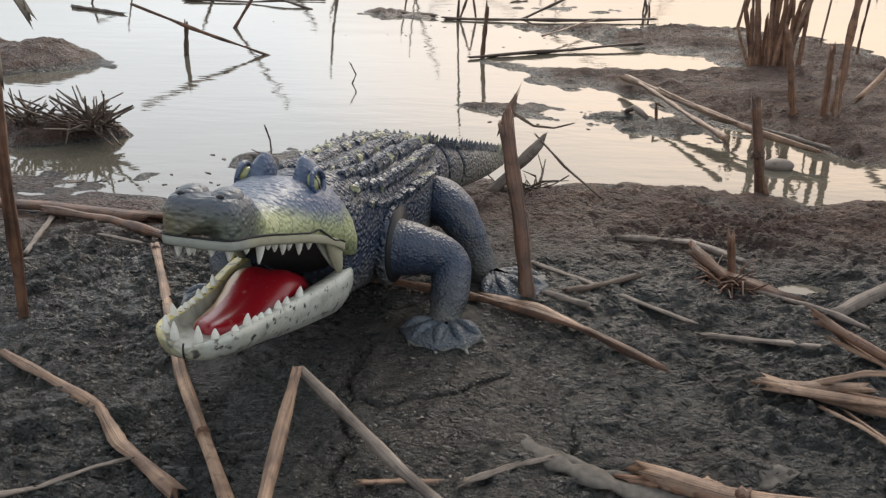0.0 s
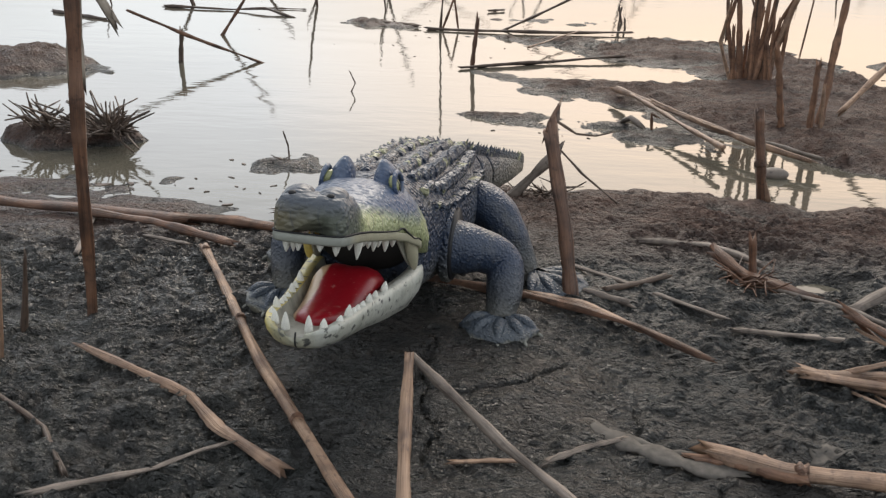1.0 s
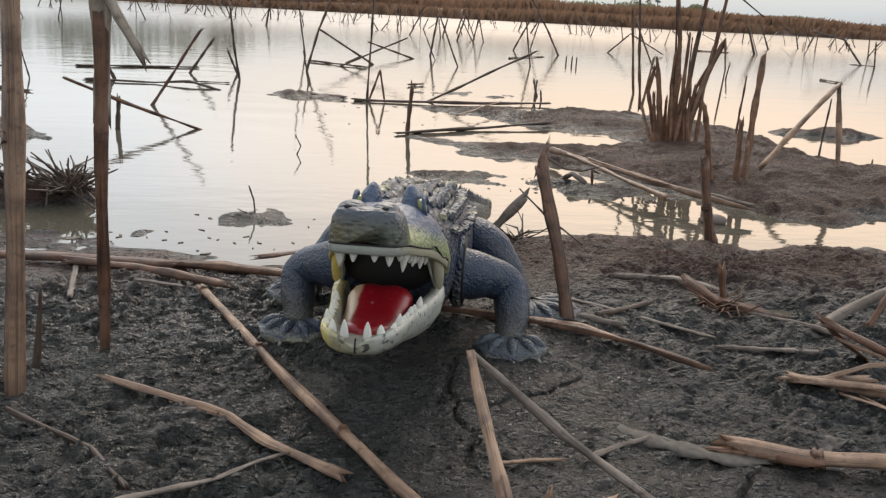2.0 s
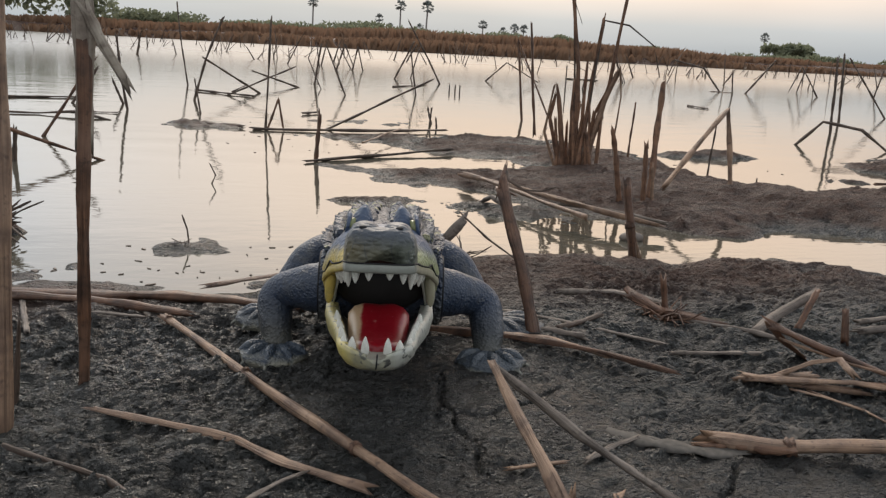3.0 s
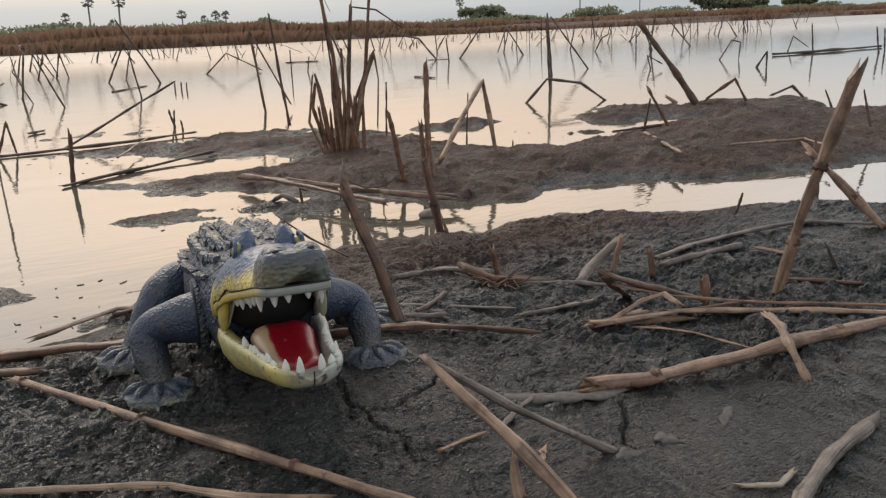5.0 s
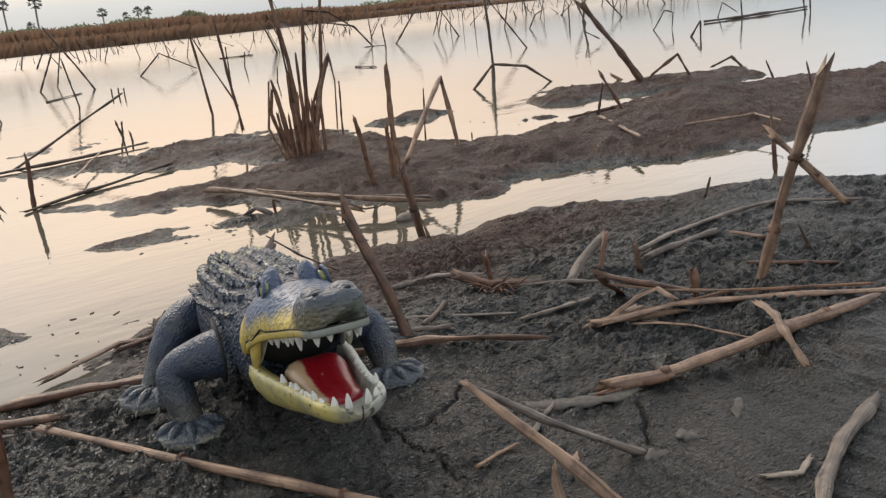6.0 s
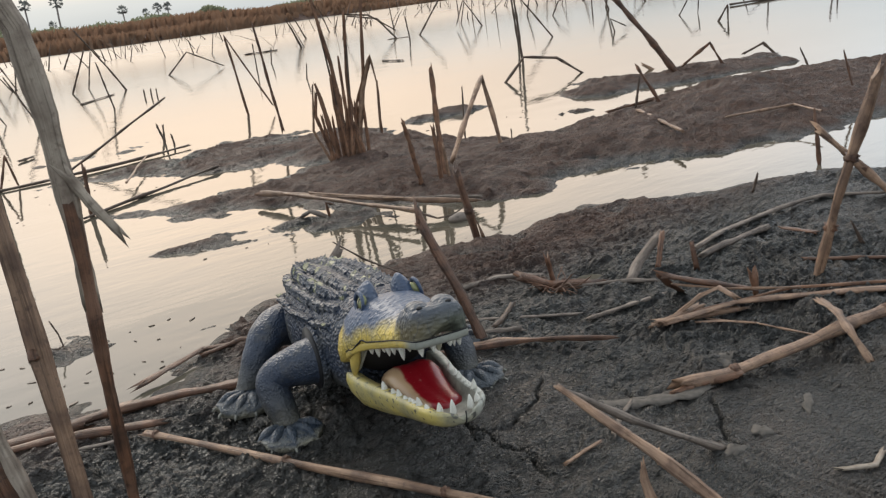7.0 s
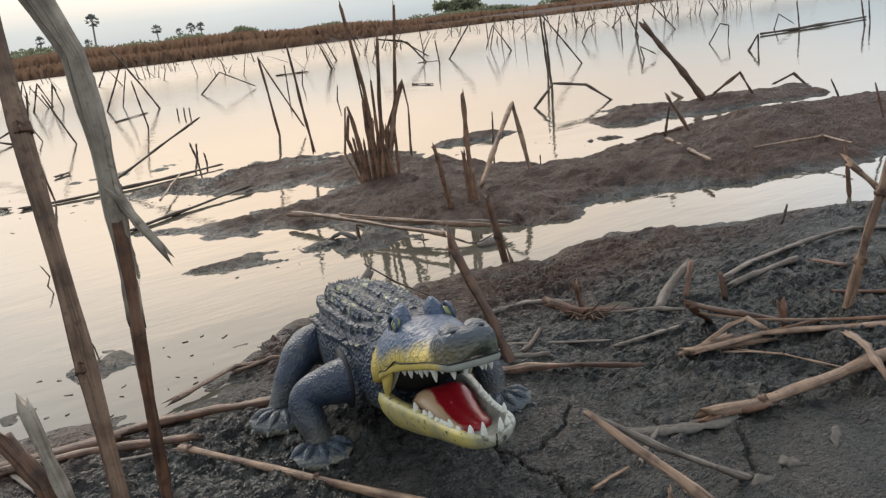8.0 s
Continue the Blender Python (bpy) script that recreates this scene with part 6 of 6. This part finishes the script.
for i in range(9):
    x, y = CX + rng.uniform(-0.045, 0.045), CY + rng.uniform(-0.04, 0.04)
    ob = part("reed_leaf", stalk_mesh([(x, y, 0.01), (x + rng.uniform(-0.02, 0.02), y, rng.uniform(0.10, 0.17))], 0.006, 0.003, flat=0.4, rng=rng, sides=6), RUST, None)
    ob.parent, ob.matrix_parent_inverse = clump, Matrix.Translation((-CX, -CY, 0.0))

# pebble-like shell by the stub
bm = blob((0, 0, 0), (0.020, 0.013, 0.009))
ob = part("pale_stone", bm, GREY)
ob.location = (0.455, 1.17, 0.004)
tagged(ob, "smooth pale grey stone at the water's edge", "stone")

# crumbs of rotten reed afloat in the shallows
rng = random.Random(303)
bm = bmesh.new()


def flake(bm, x, y, size, rng):
    n = rng.randrange(5, 8)
    turn, long = rng.uniform(0, 3.14), rng.uniform(0.15, 0.5)
    top, low = [], []
    for i in range(n):
        a = 6.283 * i / n
        r = size * rng.uniform(0.6, 1.2)
        u, w = math.cos(a) * r, math.sin(a) * r * long
        px, py = x + u * math.cos(turn) - w * math.sin(turn), y + u * math.sin(turn) + w * math.cos(turn)
        top.append(bm.verts.new((px, py, 0.0005 + rng.uniform(0, 0.0008))))
        low.append(bm.verts.new((px, py, -0.002)))
    bm.faces.new(top)
    for i in range(n):
        bm.faces.new((low[i], low[(i + 1) % n], top[(i + 1) % n], top[i]))


for cx, cy, sx, sy, count in ((-0.195, 1.12, 0.05, 0.03, 12), (-0.30, 1.02, 0.10, 0.018, 26), (-0.13, 0.96, 0.07, 0.018, 18), (0.26, 1.42, 0.12, 0.04, 24), (0.20, 2.2, 0.25, 0.2, 20), (-0.1, 2.6, 0.3, 0.2, 14), (1.2, 1.95, 0.2, 0.15, 8)):
    for i in range(count):
        flake(bm, rng.gauss(cx, sx), rng.gauss(cy, sy), abs(rng.gauss(0, 0.0032)) + 0.0014, rng)
tagged(part("floating_debris", bm, DARK, smooth=False), "small dark crumbs of rotten reed afloat in shallow water", "debris", kind="stuff")

# dead reed thicket far out in the water
rng = random.Random(21)
bm = bmesh.new()


def add_blade(bm, p, d, w, h, bend):
    side = Vector((math.cos(d), math.sin(d), 0)) * w
    tip = Vector((p[0] + bend[0], p[1] + bend[1], p[2] + h))
    a, b = bm.verts.new(Vector(p) - side), bm.verts.new(Vector(p) + side)
    m = Vector(p).lerp(tip, 0.6) + Vector((0, 0, h * 0.08))
    c, e = bm.verts.new(m + side * 0.7), bm.verts.new(m - side * 0.7)
    t = bm.verts.new(tip)
    bm.faces.new((a, b, c, e))
    bm.faces.new((e, c, t))


for i in range(300):
    y = rng.uniform(9, 30)
    x = rng.uniform(-0.35, 1.35) * y + rng.uniform(-2, 2)
    for k in range(rng.choice((1, 1, 2, 3))):
        q = (x + rng.gauss(0, 0.15), y + rng.gauss(0, 0.15), -0.02)
        add_blade(bm, q, rng.uniform(0, 3.14), rng.uniform(0.007, 0.014), rng.uniform(0.12, 0.5), (rng.gauss(0, 0.16), rng.gauss(0, 0.1)))
tagged(part("distant_reeds", bm, DARK, smooth=False), "thin scattered dead reeds far out in the water", "reeds", kind="stuff")

# ---- the far bank ----
bm = bmesh.new()
rng = random.Random(5)
for i in range(34000):
    x = rng.uniform(-65, 125)
    y = 38.2 + abs(rng.gauss(0, 1)) * 5 - 0.8 * math.sin(x * 0.21) - 0.5 * math.sin(x * 0.53)
    h = (0.75 + 0.35 * math.sin(x * 0.13) * math.sin(x * 0.037 + 1) + 0.08 * math.sin(x * 0.9)) * rng.uniform(0.82, 1.0) * (0.85 if y > 40 else 0.7)
    add_blade(bm, (x, y, 0.0 if y < 40 else 0.3), rng.uniform(-0.5, 0.5), rng.uniform(0.06, 0.14), h * 0.82, (rng.gauss(0, 0.2), rng.gauss(0, 0.2)))
tagged(part("far_grass", bm, FARGRASS, smooth=False), "tall dry red-brown grass along the far bank", "grass", kind="stuff")


def leaf_cloud(bm, c, radii, count, size, rng):
    for i in range(count):
        d = Vector((rng.gauss(0, 1), rng.gauss(0, 1), rng.gauss(0, 1))).normalized() * rng.uniform(0.55, 1.0)
        p = Vector((c[0] + d.x * radii[0], c[1] + d.y * radii[1], max(c[2] + d.z * radii[2], 0.2)))
        u = Vector((rng.gauss(0, 1), rng.gauss(0, 1), rng.gauss(0, 1))).normalized() * size * rng.uniform(0.6, 1.3)
        w = u.cross(Vector((rng.gauss(0, 1), rng.gauss(0, 1), rng.gauss(0, 1)))).normalized() * size * 0.5
        bm.faces.new([bm.verts.new(p + q) for q in (-u, w, u, -w)])


def bush(x, y, w, h, label, seed):
    rng = random.Random(seed)
    ob = thing("bush", label, "bush", "bushes of the far bank", at=(x, y, 0.3))
    part("stem", limb([((0, 0, 0), 0.12), ((0.1, 0, h * 0.3), 0.09), ((0.2, 0, h * 0.6), 0.04)], "stem", 6), BARK, ob)
    bm = bmesh.new()
    for k in range(9):
        leaf_cloud(bm, (rng.uniform(-0.8, 0.8) * w / 2, rng.uniform(-0.5, 0.5), rng.uniform(0.3, 0.75) * h), (w * 0.22, 0.8, h * 0.28), 110, 0.16, rng)
    part("crown", bm, LEAF, ob, smooth=False)


for x, y, w, h, s in ((-10.0, 42, 5.6, 2.5, 1), (-5.6, 42, 3.6, 2.2, 2), (-14.5, 42, 5.6, 2.1, 3)):
    bush(x, y, w, h, "large rounded green bush on the far bank", s)
rng = random.Random(31)
for i in range(24):
    bush(rng.uniform(-4, 95), rng.uniform(48, 60), rng.uniform(3, 9), rng.uniform(0.7, 1.25), "low dull green bush behind the far grass", 40 + i)


def tree(x, y, w, h, seed):
    rng = random.Random(seed)
    ob = thing("tree", "distant rounded grey-green tree on the horizon", "tree", "trees on the horizon", at=(x, y, 0.3))
    part("trunk", limb([((0, 0, 0), 0.5), ((0.3, 0, h * 0.3), 0.4), ((0.2, 0, h * 0.55), 0.2)], "trunk", 8), BARK, ob)
    bm = bmesh.new()
    for k in range(12):
        leaf_cloud(bm, (rng.uniform(-0.75, 0.75) * w / 2, rng.uniform(-2, 2), rng.uniform(0.45, 0.8) * h), (w * 0.2, 2.5, h * 0.2), 130, 0.6, rng)
    part("crown", bm, LEAF, ob, smooth=False)


def palm(x, y, h, seed):
    rng = random.Random(seed)
    ob = thing("palm_tree", "tall thin palm with a round fan-leaf crown on the horizon", "palm tree", "palms on the horizon", at=(x, y, 0.3))
    part("trunk", limb([((0, 0, 0), 0.30), ((rng.uniform(-0.2, 0.2), 0, h * 0.5), 0.22), ((0, 0, h), 0.20)], "trunk", 8), BARK, ob)
    bm = bmesh.new()
    for i in range(30):
        a, e = rng.uniform(0, 6.28), rng.uniform(-0.9, 1.4)
        d = Vector((math.cos(a) * math.cos(e), math.sin(a) * math.cos(e), math.sin(e)))
        c = Vector((0, 0, h + 0.4)) + d * 0.9
        s = d.cross(Vector((0, 0, 1))).normalized()
        tips = [c + (d * math.cos(f) + s * math.sin(f)) * rng.uniform(0.6, 1.0) + Vector((0, 0, -0.25 * abs(f))) for f in np.linspace(-1.3, 1.3, 7)]
        o = bm.verts.new(c)
        tv = [bm.verts.new(q) for q in tips]
        for p, q in zip(tv[::1], tv[1::1]):
            bm.faces.new((o, p, q))
        w = s * 0.05
        bm.faces.new([bm.verts.new(q) for q in (Vector((0, 0, h)) - w, Vector((0, 0, h)) + w, c + w, c - w)])
    part("crown", bm, PALMLEAF, ob, smooth=False)


for x, y, h, s in ((30.3, 258.2, 10.0, 0), (52.4, 244.4, 10.0, 1), (61.8, 324.1, 8.6, 2), (83.8, 411.5, 7.7, 3), (186.0, 272.4, 8.7, 4), (219.7, 246.0, 9.2, 5), (54.8, 223.3, 9.1, 7), (89.2, 286.3, 7.5, 9), (99.0, 283.0, 6.7, 10), (112.2, 310.2, 7.6, 11), (88.0, 369.6, 7.2, 12), (127.7, 378.9, 8.0, 14), (298.8, 294.8, 10.9, 15)):
    palm(x, y, h, 60 + s)
for x, y, w, h, s in ((167.0, 143.0, 7.0, 6.0, 0), (176.7, 146.9, 11.0, 5.4, 1), (181.4, 141.1, 6.5, 4.6, 2), (187.0, 133.6, 6.5, 5.0, 3), (106.2, 145.1, 4.6, 4.0, 4), (73.5, 141.9, 9.2, 2.0, 5), (98.6, 138.3, 5.4, 3.9, 6), (64.4, 157.2, 4.3, 3.4, 7)):
    tree(x, y, w, h, 80 + s)
